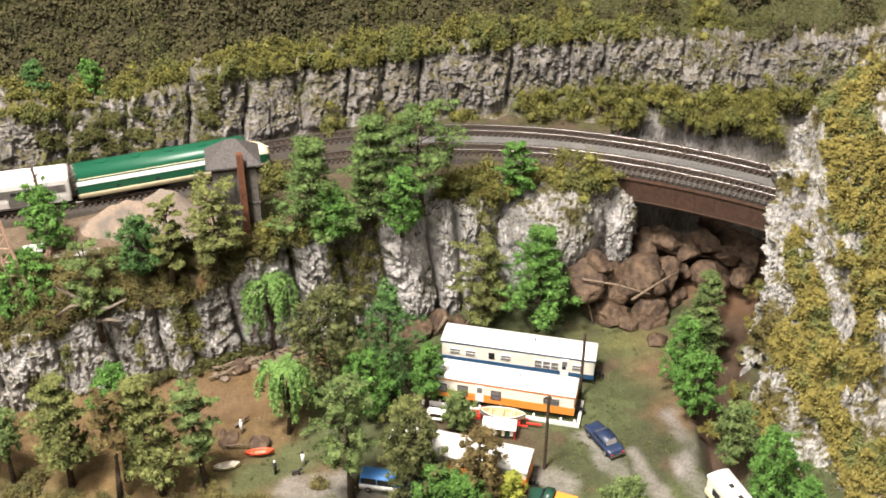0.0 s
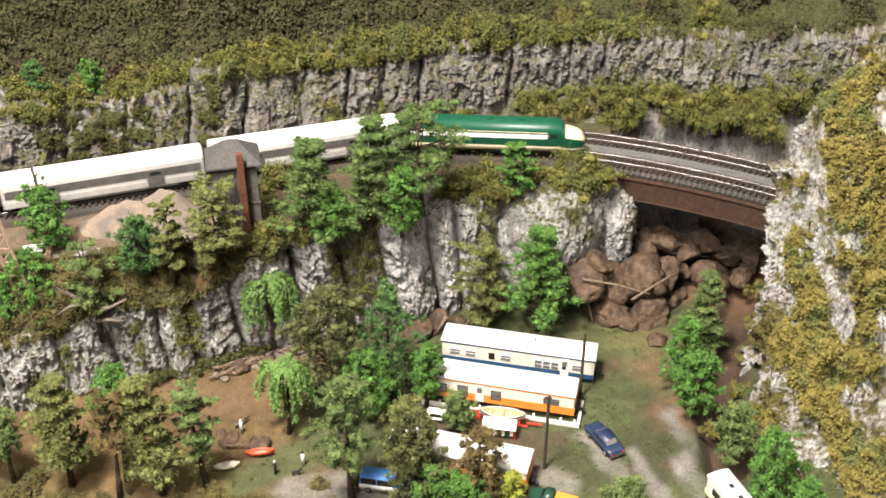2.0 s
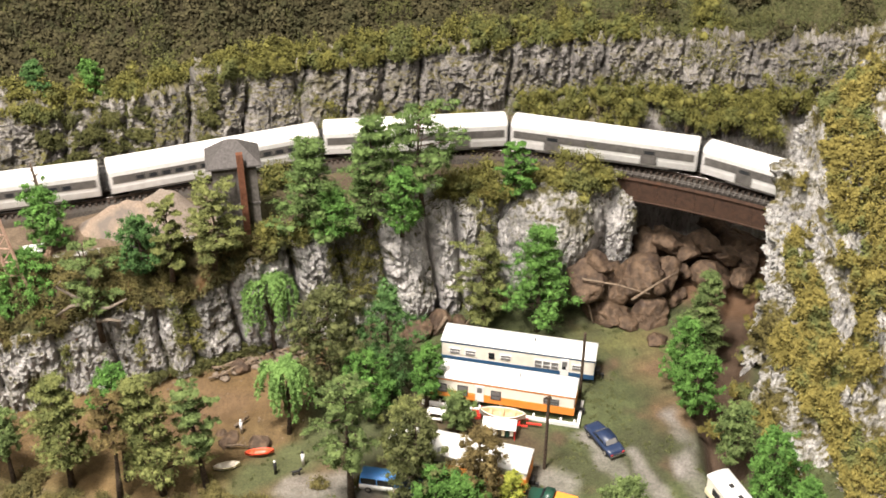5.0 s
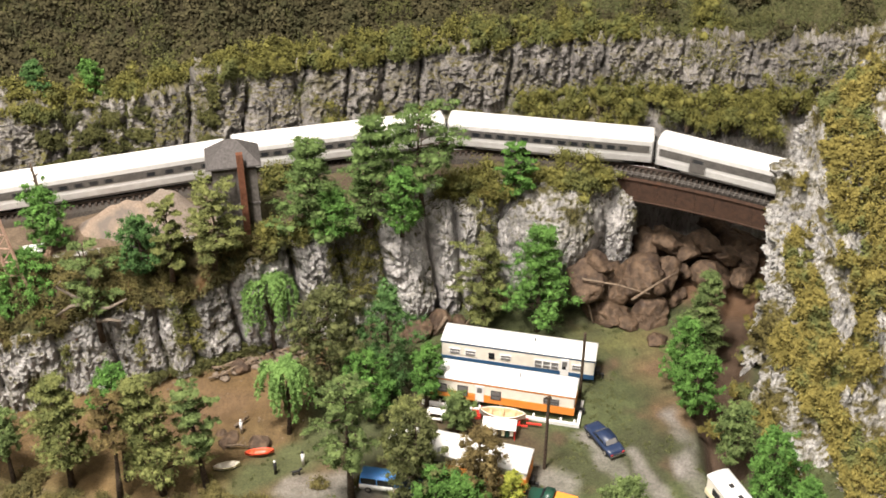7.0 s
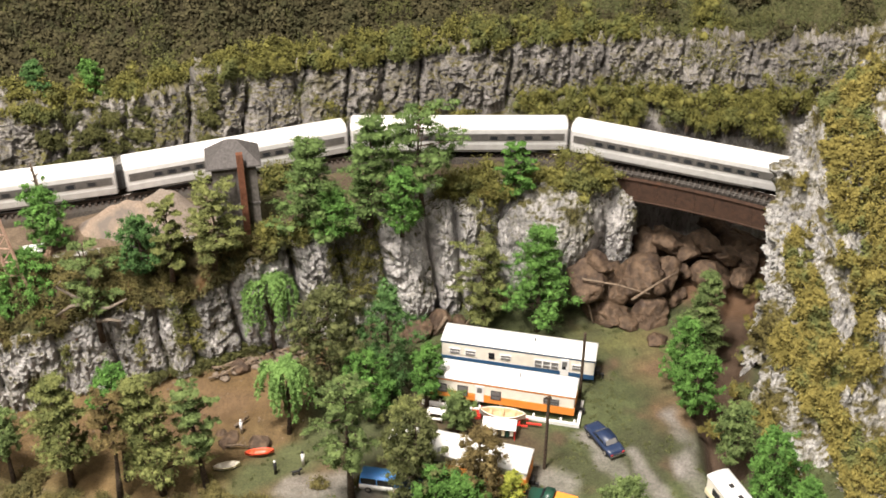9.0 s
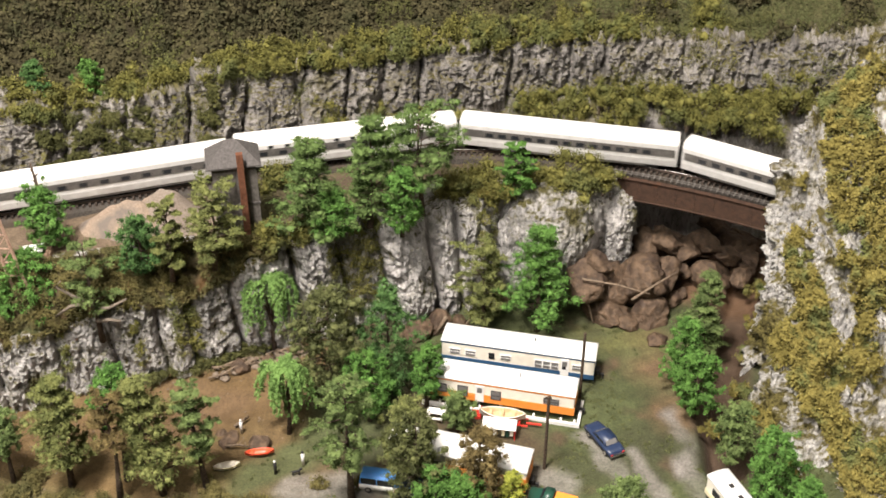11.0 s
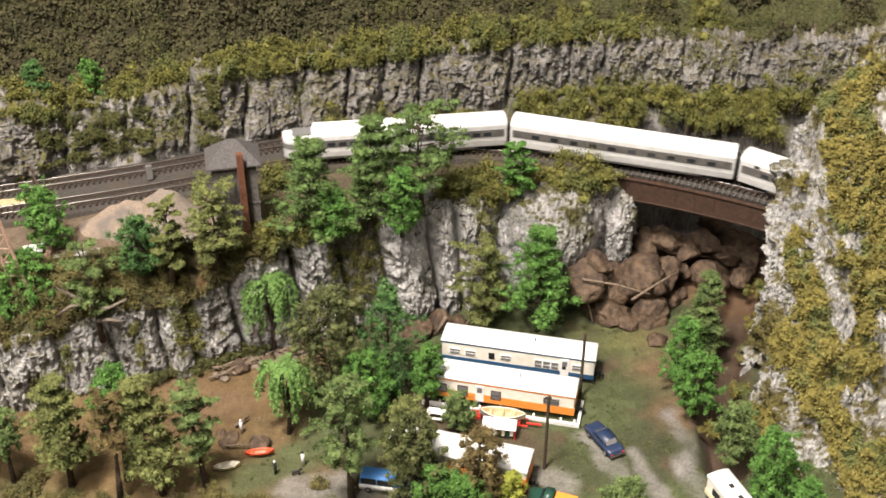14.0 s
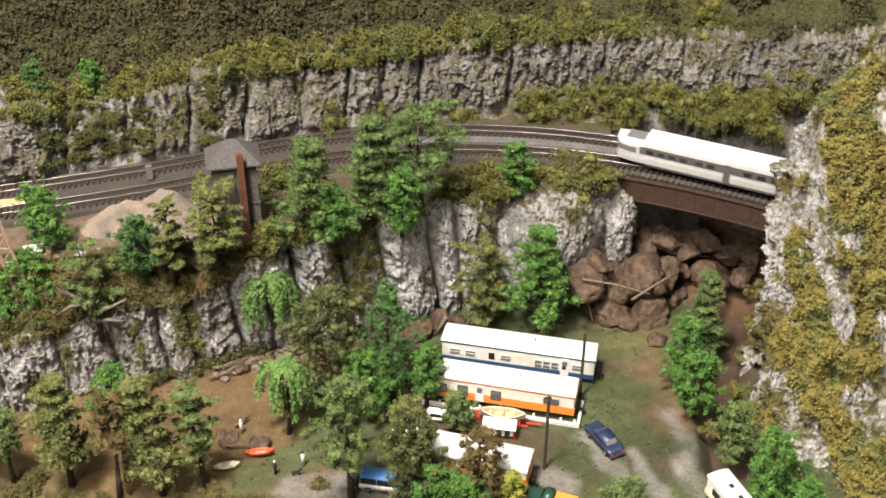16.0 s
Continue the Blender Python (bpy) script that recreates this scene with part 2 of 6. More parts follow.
def sheet(name, xs, curves, rows, mat, shape=None, soil=None, smooth=True, label="", category="", parent=None):
    """A surface across x between curves (y, z), with relief along its normal from shape(P)."""
    ys = np.array([[c[0](x) for c in curves] for x in xs])
    zs = np.array([[c[1](x) for c in curves] for x in xs])
    v = np.concatenate([np.linspace(i, i + 1, n, endpoint=False) for i, n in enumerate(rows)] + [[len(rows)]])
    Y = np.array([np.interp(v, range(len(curves)), r) for r in ys])
    Z = np.array([np.interp(v, range(len(curves)), r) for r in zs])
    X = np.repeat(np.array(xs)[:, None], len(v), 1)
    P = np.stack([X, Y, Z], 2)
    return skin(name, P, mat, shape, soil, smooth)


def skin(name, P, mat, shape=None, soil=None, smooth=True):
    n, k = P.shape[:2]
    if shape is not None:
        du, dv = np.gradient(P, axis=0), np.gradient(P, axis=1)
        N = np.cross(du, dv)
        N /= np.linalg.norm(N, axis=2, keepdims=True) + 1e-9
        P = P + shape(P.reshape(-1, 3)).reshape(n, k, -1) * N
    idx = np.arange(n * k).reshape(n, k)
    F = np.stack([idx[:-1, :-1], idx[1:, :-1], idx[1:, 1:], idx[:-1, 1:]], 2).reshape(-1, 4)
    V = P.reshape(-1, 3)
    ob = mesh_part(name, V.tolist(), F.tolist(), mat, smooth=smooth)
    if soil is not None:
        at = ob.data.attributes.new("soil", "FLOAT_COLOR", "POINT")
        at.data.foreach_set("color", np.c_[soil(V), np.ones(len(V))].ravel())
    ob["kind"] = "structure"
    return ob, V


rng = np.random.default_rng(7)


WAVES = np.random.default_rng(3).normal(size=(7, 3)) * np.array([2.2, 2.8, 3.6, 4.4, 5.4, 6.8, 8.2])[:, None]
SWELL = np.array([0.17, 0.15, 0.12, 0.10, 0.08, 0.07, 0.06])


def leaf_cloud(centres, radii, per, size, flat=0.7, shell=0.6, core=0.5):
    """Tufts of shredded foam: fine three-cornered flakes on uneven lumps, vertices and faces."""
    C0, R0 = np.asarray(centres, float), np.asarray(radii, float)
    m = len(C0)
    phase = rng.uniform(0, 6.28, (m, 7))
    C, R, Q = np.repeat(C0, per, 0), np.repeat(R0, per), np.repeat(phase, per, 0)
    n = len(C)
    d = rng.normal(size=(n, 3))
    d /= np.linalg.norm(d, axis=1, keepdims=True)
    swell = 0.88 + 1.9 * (np.sin(d @ WAVES.T + Q) @ SWELL)
    r = swell * (shell + (1 - shell) * rng.random(n) ** 0.6)
    squeeze = np.repeat(rng.uniform(0.65, 1.3, (m, 3)), per, 0)
    p = C + d * (r * R)[:, None] * np.array([1, 1, flat]) * squeeze
    a = rng.normal(size=(n, 3))
    a /= np.linalg.norm(a, axis=1, keepdims=True)
    b = np.cross(0.7 * d + np.array((0, 0, 0.45)) + rng.normal(size=(n, 3)) * 0.6, a)
    b /= np.linalg.norm(b, axis=1, keepdims=True) + 1e-9
    s = (size * rng.uniform(0.5, 1.4, n))[:, None]
    V = np.stack([p - 0.75 * s * a - 0.22 * s * b, p + 0.65 * s * a - 0.2 * s * b, p + 0.1 * s * a + 0.45 * s * b], 1).reshape(-1, 3)
    F = np.arange(3 * n).reshape(n, 3)
    if not core:
        return V, F
    # an uneven foam core inside each lump
    jit = core * (0.88 + np.sin(np.einsum("ij,kj->ik", ICO_V, WAVES)[None] + phase[:, None, :]) @ SWELL) * R0[:, None]
    K = C0[:, None, :] + ICO_V[None] * jit[:, :, None] * np.array([1, 1, flat])
    G = (np.arange(m)[:, None, None] * len(ICO_V) + ICO_F[None] + 3 * n).reshape(-1, 3)
    return np.concatenate([V, K.reshape(-1, 3)]), np.concatenate([F, G])


def icosahedron():
    bm = bmesh.new()
    bmesh.ops.create_icosphere(bm, subdivisions=1, radius=1.0)
    v = np.array([tuple(q.co) for q in bm.verts])
    f = np.array([[q.index for q in p.verts] for p in bm.faces])
    bm.free()
    return v, f


ICO_V, ICO_F = icosahedron()


def tri_mesh(name, V, F, mat, parent=None, label=""):
    me = bpy.data.meshes.new(name)
    me.vertices.add(len(V))
    me.vertices.foreach_set("co", V.ravel())
    me.loops.add(F.size)
    me.loops.foreach_set("vertex_index", F.ravel())
    me.polygons.add(len(F))
    me.polygons.foreach_set("loop_start", np.arange(0, F.size, 3))
    me.update(calc_edges=True)
    me.materials.append(mat)
    ob = new(name, me)
    ob.parent = parent
    if label:
        ob["label"] = label
    return ob


# ---- the plan: the track's line, cliff lines ----
RAIL_Z = 0.176
DROP = 0.005
STEP = 0.005
SS = np.arange(-4.2, 4.6, STEP)
BEND = np.where((SS > 0.2) & (SS < 0.36), 0.29, np.where((SS > 0.48) & (SS < 0.7), -0.3, 0.0)) + np.where(SS < -1.06, 0.0, np.where(SS < 0, -0.3734, np.where(SS < 0.86, 1 / 0.7388, np.where(SS < 1.21, -1 / 0.45, 0.0))))
TURN = np.cumsum(BEND) * STEP
START = int(np.argmin(abs(SS)))
TURN = 0.3969 - (TURN - TURN[START])
LX = np.cumsum(np.cos(TURN)) * STEP
LY = np.cumsum(np.sin(TURN)) * STEP
LX += -0.2419 - LX[START]
LY += 1.3159 - LY[START]


def on_track(s, side=0.0):
    """Plan place and heading on the near track's line; side is to the left of travel."""
    x, y, a = np.interp(s, SS, LX), np.interp(s, SS, LY), np.interp(s, SS, TURN)
    return x - side * math.sin(a), y + side * math.cos(a), a


SPACE = 0.056
foot = knots([(-4.3, 0.98), (-0.54, 1.03), (-0.44, 1.072), (-0.32, 1.108), (-0.234, 1.155), (-0.168, 1.18), (-0.064, 1.214), (0, 1.232), (0.055, 1.236), (0.075, 1.27), (0.18, 1.28), (0.215, 1.285), (0.236, 1.30)])
ledge = knots([(-4.3, 1.0, 0.09), (-0.54, 1.042, 0.092), (-0.487, 1.06, 0.094), (-0.44, 1.084, 0.102), (-0.404, 1.096, 0.112), (-0.342, 1.110, 0.108), (-0.30, 1.124, 0.115), (-0.234, 1.146, 0.142), (-0.168, 1.168, 0.148), (-0.064, 1.21, 0.152), (0, 1.243, 0.15), (0.055, 1.245, 0.152), (0.075, 1.274, 0.150), (0.18, 1.284, 0.145), (0.215, 1.29, 0.14), (0.236, 1.305, 0.14)])
rim = knots([(-4.3, 1.05), (-0.52, 1.088), (-0.395, 1.117), (-0.33, 1.132), (-0.231, 1.162), (-0.157, 1.187), (-0.095, 1.212), (-0.06, 1.232), (-0.01, 1.268), (0.05, 1.27), (0.075, 1.280), (0.187, 1.290), (0.217, 1.295), (0.236, 1.31)])
bfoot = knots([(-4.3, 1.235), (-0.9, 1.24), (-0.58, 1.277), (-0.514, 1.305), (-0.444, 1.325), (-0.373, 1.348), (-0.33, 1.368), (-0.257, 1.404), (-0.181, 1.435), (-0.1, 1.46), (0.013, 1.474), (0.095, 1.472), (0.176, 1.462), (0.255, 1.445), (0.331, 1.421), (0.404, 1.39), (0.465, 1.353), (0.6, 1.34), (1.2, 1.34), (4.3, 1.34)])
bcliff = knots([(-4.3, 1.24, 0.18), (-0.58, 1.28, 0.18), (-0.1, 1.468, 0.18), (0.0548, 1.485, 0.1645), (0.1134, 1.5, 0.1708), (0.2212, 1.5, 0.18), (0.3436, 1.49, 0.185), (0.5024, 1.46, 0.1774), (0.5733, 1.44, 0.2011), (1.0, 1.42, 0.24), (4.3, 1.42, 0.24)])
btop = knots([(-4.3, 1.30, 0.26), (-0.639, 1.3, 0.272), (-0.5714, 1.31, 0.2653), (-0.512, 1.34, 0.2393), (-0.4405, 1.36, 0.2483), (-0.3699, 1.385, 0.2502), (-0.3288, 1.4, 0.264), (-0.2625, 1.44, 0.2536), (-0.1795, 1.475, 0.2503), (-0.1164, 1.49, 0.2477), (-0.0276, 1.505, 0.2567), (0.0536, 1.51, 0.2633), (0.1356, 1.52, 0.2624), (0.2961, 1.51, 0.2754), (0.3768, 1.505, 0.269), (0.4151, 1.5, 0.2763), (0.4911, 1.485, 0.2803), (0.5639, 1.47, 0.2928), (1.0, 1.46, 0.36), (4.3, 1.46, 0.36)])
flat_z = lambda z: (lambda x: z)

# ---- setting: hall, ground, cliffs, hill, mountain ----


def hall():
    for name, dims in (("hall_floor", (-6, 6, -5, 7, -1.06, -1.0)), ("wall_north", (-6, 6, 7.0, 7.1, -1, 3)), ("wall_south", (-6, 6, -5.1, -5, -1, 3)),
                       ("wall_east", (6, 6.1, -5, 7, -1, 3)), ("wall_west", (-6.1, -6, -5, 7, -1, 3)), ("ceiling", (-6, 6, -5, 7, 2.7, 2.8))):
        tagged(boxed(name, dims, HALLWALL), "plain grey-beige painted surface of the exhibition hall", "wall", kind="structure")
    for dims in ((-4.3, 4.3, 0.48, 0.50, -1.0, -0.012), (-4.32, -4.30, 0.48, 3.22, -1.0, -0.012), (4.30, 4.32, 0.48, 3.22, -1.0, -0.012), (-4.3, 4.3, 3.20, 3.22, -1.0, 0.98)):
        tagged(boxed("layout_fascia", dims, FASCIA), "black painted board along the edge of the layout", "fascia", kind="structure")


hall()

GRASS = np.array((0.084, 0.098, 0.042))
DARKGRASS = np.array((0.060, 0.064, 0.031))
DIRT = np.array((0.175, 0.112, 0.062))
BROWN = np.array((0.155, 0.100, 0.046))
GRAVEL = np.array((0.25, 0.23, 0.21))
SOILC = np.array((0.095, 0.068, 0.042))


def near_line(V, pts, width, soft):
    """1 on the line through pts, 0 away from it."""
    best = np.full(len(V), 9.0)
    for a, b in zip(pts, pts[1:]):
        a, b = np.array(a), np.array(b)
        t = np.clip(((V[:, :2] - a) @ (b - a)) / ((b - a) @ (b - a)), 0, 1)
        best = np.minimum(best, np.linalg.norm(V[:, :2] - a - t[:, None] * (b - a), axis=1))
    return np.clip((width + soft - best) / soft, 0, 1)


def ground_soil(V):
    w = rough3(V, 22, 3, 3.0)
    w2 = rough3(V, 9, 3, 8.0)
    W = V.copy()
    W[:, 0] += 0.012 * w
    W[:, 1] += 0.010 * rough3(V, 22, 3, 6.0)
    c = np.tile(GRASS, (len(V), 1))

    def lay(col, k):
        k = np.clip(k, 0, 1)[:, None]
        c[:] = c * (1 - k) + col * k
    lay(DARKGRASS, w2 * 1.6 + 0.45)
    lay(SOILC, (w - 0.3) * 1.8)
    # the brown creek flat and its bank
    creek = near_line(W, [(-4.3, 0.98), (-0.6, 0.985), (-0.38, 1.02), (-0.28, 1.07), (-0.2, 1.12)], 0.06, 0.03)
    lay(BROWN, creek)
    lay(DIRT, creek * np.clip(w2 * 2, 0, 0.8))
    lay(BROWN, near_line(W, [(-0.3407, 0.9121), (-0.2522, 0.9571), (-0.2044, 0.9951)], 0.035, 0.03) * 0.9)
    lay(DIRT, near_line(W, [(-0.1951, 0.9209), (-0.145, 0.9343)], 0.02, 0.03) * 0.6)
    # bare earth round the lot, and wheel tracks
    lay(DIRT, near_line(W, [(0.2723, 1.1673), (0.2618, 1.0986), (0.2832, 1.0148)], 0.012, 0.03) * (0.6 + 0.5 * w))
    lay(GRAVEL, near_line(W, [(0.1678, 0.9855), (0.1975, 0.9298), (0.2271, 0.8695)], 0.005, 0.011) * (0.7 + 0.5 * w))
    lay(GRAVEL, near_line(W, [(0.2207, 0.9571), (0.2422, 0.8862), (0.2478, 0.8451)], 0.004, 0.010) * 0.8)
    lay(GRAVEL, near_line(W, [(0.278, 1.0248), (0.2831, 0.9571), (0.2829, 0.8695)], 0.004, 0.012) * (0.65 + 0.5 * w))
    lay(GRAVEL, near_line(W, [(-0.1675, 0.9034), (-0.1169, 0.9051), (-0.0536, 0.9121), (0.1129, 0.9209), (0.137, 0.9034)], 0.012, 0.016) * 0.7)
    lay(SOILC, near_line(W, [(-0.0163, 1.0148), (0.0766, 0.9665)], 0.03, 0.03) * 0.8)
    lay(GRASS * 1.1, near_line(W, [(-0.3252, 1.1008), (-0.2655, 1.1323), (-0.1956, 1.1602)], 0.004, 0.010) * 0.6)
    lay(np.array((0.098, 0.080, 0.036)), near_line(W, [(-0.5546, 0.8862), (-0.3996, 0.893), (-0.2299, 0.8965)], 0.02, 0.03) * (0.55 + 0.4 * np.clip(w * 2, -1, 1)))
    lay(GRASS, near_line(W, [(-0.245, 0.9121), (-0.2027, 0.9298), (-0.148, 0.9665), (-0.1506, 0.9951)], 0.012, 0.02) * 0.9)
    lay(np.array((0.19, 0.125, 0.055)), near_line(W, [(-0.56, 0.935), (-0.42, 0.93), (-0.33, 0.925), (-0.27, 0.93)], 0.022, 0.03) * (0.75 + 0.4 * w2))
    lay(np.array((0.15, 0.145, 0.055)), near_line(W, [(0.20, 1.175), (0.255, 1.165)], 0.012, 0.03) * (0.6 + 0.6 * w))
    # stream bed by the mountain, its brown darkened to stand for tree shade
    lay(np.array((0.085, 0.055, 0.036)), near_line(W, [(0.4445, 1.3366), (0.3943, 1.2162), (0.3667, 1.1209), (0.3383, 1.035), (0.3323, 0.9571)], 0.02, 0.02))
    lay(np.array((0.15, 0.09, 0.055)), np.clip((V[:, 1] - 1.235) * 40, 0, 1))
    return c


def ground():
    xs = np.concatenate([np.linspace(-4.3, -0.66, 30)[:-1], np.linspace(-0.66, 0.66, 330), np.linspace(0.66, 4.3, 30)[1:]])
    ys = np.concatenate([np.linspace(0.5, 0.84, 16)[:-1], np.linspace(0.84, 1.45, 170)])
    P = np.stack([*np.meshgrid(xs, ys, indexing="ij"), np.zeros((len(xs), len(ys)))], 2)
    V = P.reshape(-1, 3)
    z = 0.0035 * rough3(V, 14, 4) - 0.002
    z -= 0.028 * near_line(V, [(0.4445, 1.3366), (0.3943, 1.2162), (0.3631, 1.1209), (0.3363, 1.035), (0.3285, 0.9388)], 0.012, 0.02)
    z -= 0.004 * near_line(V, [(-4.3, 0.98), (-0.6, 0.985), (-0.38, 1.02), (-0.28, 1.06)], 0.04, 0.03)
    P[:, :, 2] = z.reshape(P.shape[:2])
    ob, _ = skin("ground", P, GROUND, None, ground_soil)
    tagged(ob, "modelled campground floor of short grass, brown mud and gravel tracks", "ground", kind="structure")


ground()


def ground_cover():
    """Uncountable turf tufts and stones strewn on the camp ground."""
    g = np.random.default_rng(12)
    n = 3800
    P = np.c_[g.uniform(-0.62, 0.45, n), g.uniform(0.86, 1.24, n), np.zeros(n)]
    col = ground_soil(P)
    green = col[:, 1] > col[:, 0] * 0.96
    P[:, 2] = 0.0035 * rough3(P, 14, 4) - 0.002
    T = P[green & (rough3(P, 18, 2, 2.0) > 0.0)]
    ob = tri_mesh("turf", *leaf_cloud(T, g.uniform(0.002, 0.005, len(T)), 22, 0.0020, 0.4), TURF)
    tagged(ob, "short olive turf tufts on the camp ground", "turf", kind="stuff")
    S = P[~green & (P[:, 0] < -0.12)][:330]
    V, F = [], []
    for p in S:
        r = g.uniform(0.0006, 0.0018)
        k = len(V)
        V += [tuple(p + r * np.array(q) * g.uniform(0.7, 1.3, 3)) for q in ((1, 0, 0), (-1, 0, 0), (0, 1, 0), (0, -1, 0), (0, 0, 0.8), (0, 0, -0.6))]
        F += [(k + a, k + b, k + c) for a, b, c in ((0, 2, 4), (2, 1, 4), (1, 3, 4), (3, 0, 4), (2, 0, 5), (1, 2, 5), (3, 1, 5), (0, 3, 5))]
    tagged(mesh_part("pebbles", V, F, STONE), "small pale stones and litter on the mud", "stones", kind="stuff")


def front_grass():
    """Rough olive grass along the front of the creek flat, in tussocks."""
    g = np.random.default_rng(41)
    n = 30000
    P = np.c_[g.uniform(-0.56, -0.08, n), g.uniform(0.83, 0.925, n), np.zeros(n)]
    P = P[rough3(P, 20, 2, 15.0) + (0.885 - P[:, 1]) * 9 > 0.05]
    scrub("front_grass", P, 60000, 0.0018, 0.008, 26, BUSH_BANK, lambda V: V[:, 0] < 1, "rough brown-olive grass tussocks on the creek flat", 42, -0.5, (0, 0, 1))


def rocky(V):
    """Upright ribs, blocks and cracks of cast plaster rock."""
    Q = V.copy()
    Q[:, 2] *= 0.4
    d = 0.018 * rough3(Q, 9, 2, 1.0) + 0.009 * rough3(Q, 34, 2, 4.0, True) + 0.0060 * rough3(Q, 115, 2, 9.0, True) + 0.0022 * rough3(V, 240, 1, 7.0)
    return d


def blocks(V, per_metre=15.0, seed=0.0):
    """Upright columns set back and forward, split by deep cracks, with ledges across."""
    w = rough3(V * np.array([1, 1, 0.5]), 9, 2, seed + 50)
    u = V[:, 0] * per_metre + 0.8 * w + seed
    cell, part_u = np.floor(u), u - np.floor(u)
    h = (np.sin(cell * 127.1 + seed) * 43758.5453) % 1.0
    gap = np.minimum(part_u, 1 - part_u)
    tier = V[:, 2] * 22 + 3 * h + 0.5 * w
    part_t = tier - np.floor(tier)
    h2 = (np.sin(cell * 12.7 + np.floor(tier) * 78.2) * 4375.85) % 1.0
    tgap = np.minimum(part_t, 1 - part_t)
    return 0.016 * (h - 0.5) + 0.008 * (h2 - 0.5) - 0.020 * np.exp(-(gap / 0.06) ** 2) - 0.0015 * np.exp(-(tgap / 0.07) ** 2)


def pillows(V, joints, lean=0.0, z0=0.08, reach=0.1):
    """Rounded upright slabs between deep joints: rows of (x of the joint, bulge of the slab after it)."""
    w = rough3(V * np.array([1, 1, 0.6]), 26, 2, 33.0)
    x = V[:, 0] + lean * (V[:, 2] - z0) + 0.004 * w
    xs = np.array([j[0] for j in joints])
    k = np.clip(np.searchsorted(xs, x) - 1, 0, len(xs) - 2)
    u = np.clip((x - xs[k]) / (xs[k + 1] - xs[k]), 0, 1)
    side = np.minimum(x - xs[k], xs[k + 1] - x)
    bulge = np.array([j[1] for j in joints])[k]
    dome = np.clip(1 - (abs(V[:, 2] - z0) / reach) ** 3, 0, 1)
    return bulge * (1 - abs(2 * u - 1) ** 2.6) * dome - 0.010 * np.exp(-(side / 0.003) ** 2)


def plaster(V):
    """Fine broken relief of a cast rock face, drawn out upright."""
    Q = V * np.array([1, 1, 0.5])
    return 0.005 * rough3(Q, 30, 2, 4.0, True) + 0.0050 * rough3(Q, 95, 2, 9.0, True) + 0.0034 * rough3(V, 210, 2, 7.0, True)


def flutes(V):
    """Narrow upright ribs of the eastern face, hollowed underneath."""
    k = np.clip((V[:, 0] - 0.08) * 20, 0, 1)
    return k * (0.008 * rough3(V * np.array([1, 1, 0.16]), 42, 3, 17.0, True) - 0.014 * np.clip((0.235 - V[:, 2]) / 0.04, 0, 1))


LOWER_JOINTS = [(-4.4, 0.01), (-0.60, 0.012), (-0.535, 0.016), (-0.468, 0.012), (-0.41, 0.014), (-0.352, 0.012), (-0.318, 0.010), (-0.262, 0.020), (-0.185, 0.018), (-0.128, 0.014), (-0.078, 0.026), (-0.014, 0.018), (0.0225, 0.012), (0.066, 0.0), (0.26, 0.0)]
BACK_JOINTS = [(-4.4, 0.01), (-0.63, 0.022), (-0.50, 0.010), (-0.425, 0.014), (-0.345, 0.022), (-0.275, 0.014), (-0.198, 0.012), (-0.138, 0.016), (-0.086, 0.012), (-0.034, 0.020), (0.098, 0.006), (0.185, 0.005), (0.232, 0.006), (0.345, 0.008), (0.44, 0.01), (4.5, 0.0)]


def cliffs():
    xs = np.concatenate([np.linspace(-4.3, -0.66, 40)[:-1], np.linspace(-0.66, 0.236, 640)])
    ob, V = sheet("lower_cliff", xs, [(foot, flat_z(-0.02)), (ledge, lambda x: ledge(x, 2)), (rim, flat_z(0.166)), (lambda x: rim(x) + 0.02, flat_z(0.168))], [92, 44, 5], ROCK,
                  lambda P: (np.where(P[:, 0] > -0.09, 0.15, 0.42) * rocky(P) + 1.05 * plaster(P) + pillows(P, LOWER_JOINTS, 0.10, 0.07, 0.105)) * np.clip((np.where(P[:, 0] < -0.21, np.array([ledge(x, 2) for x in P[:, 0]]) + 0.018, 0.174) - P[:, 2]) / 0.02, 0, 1))
    tagged(ob, "grey cast rock cliff of rounded slabs under the railway shelf", "cliff", kind="structure")
    xs = np.concatenate([np.linspace(-4.3, -0.7, 40)[:-1], np.linspace(-0.7, 0.62, 700), np.linspace(0.62, 4.3, 30)[1:]])
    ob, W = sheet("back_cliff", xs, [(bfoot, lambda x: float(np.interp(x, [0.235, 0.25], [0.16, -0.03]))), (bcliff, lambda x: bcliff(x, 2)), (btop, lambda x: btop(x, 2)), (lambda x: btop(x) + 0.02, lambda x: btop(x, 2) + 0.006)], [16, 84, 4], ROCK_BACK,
                  lambda P: (0.7 * rocky(P) + 1.2 * plaster(P) + flutes(P) + 0.4 * blocks(P) * (P[:, 0] < 0.1) + pillows(P, BACK_JOINTS, -0.05, 0.225, 0.075)) * np.clip((P[:, 2] - 0.165) / 0.02, 0, 1))
    tagged(ob, "tall weathered grey rock face behind the tracks", "cliff", kind="structure")
    return V, W


LOWER, BACK = cliffs()


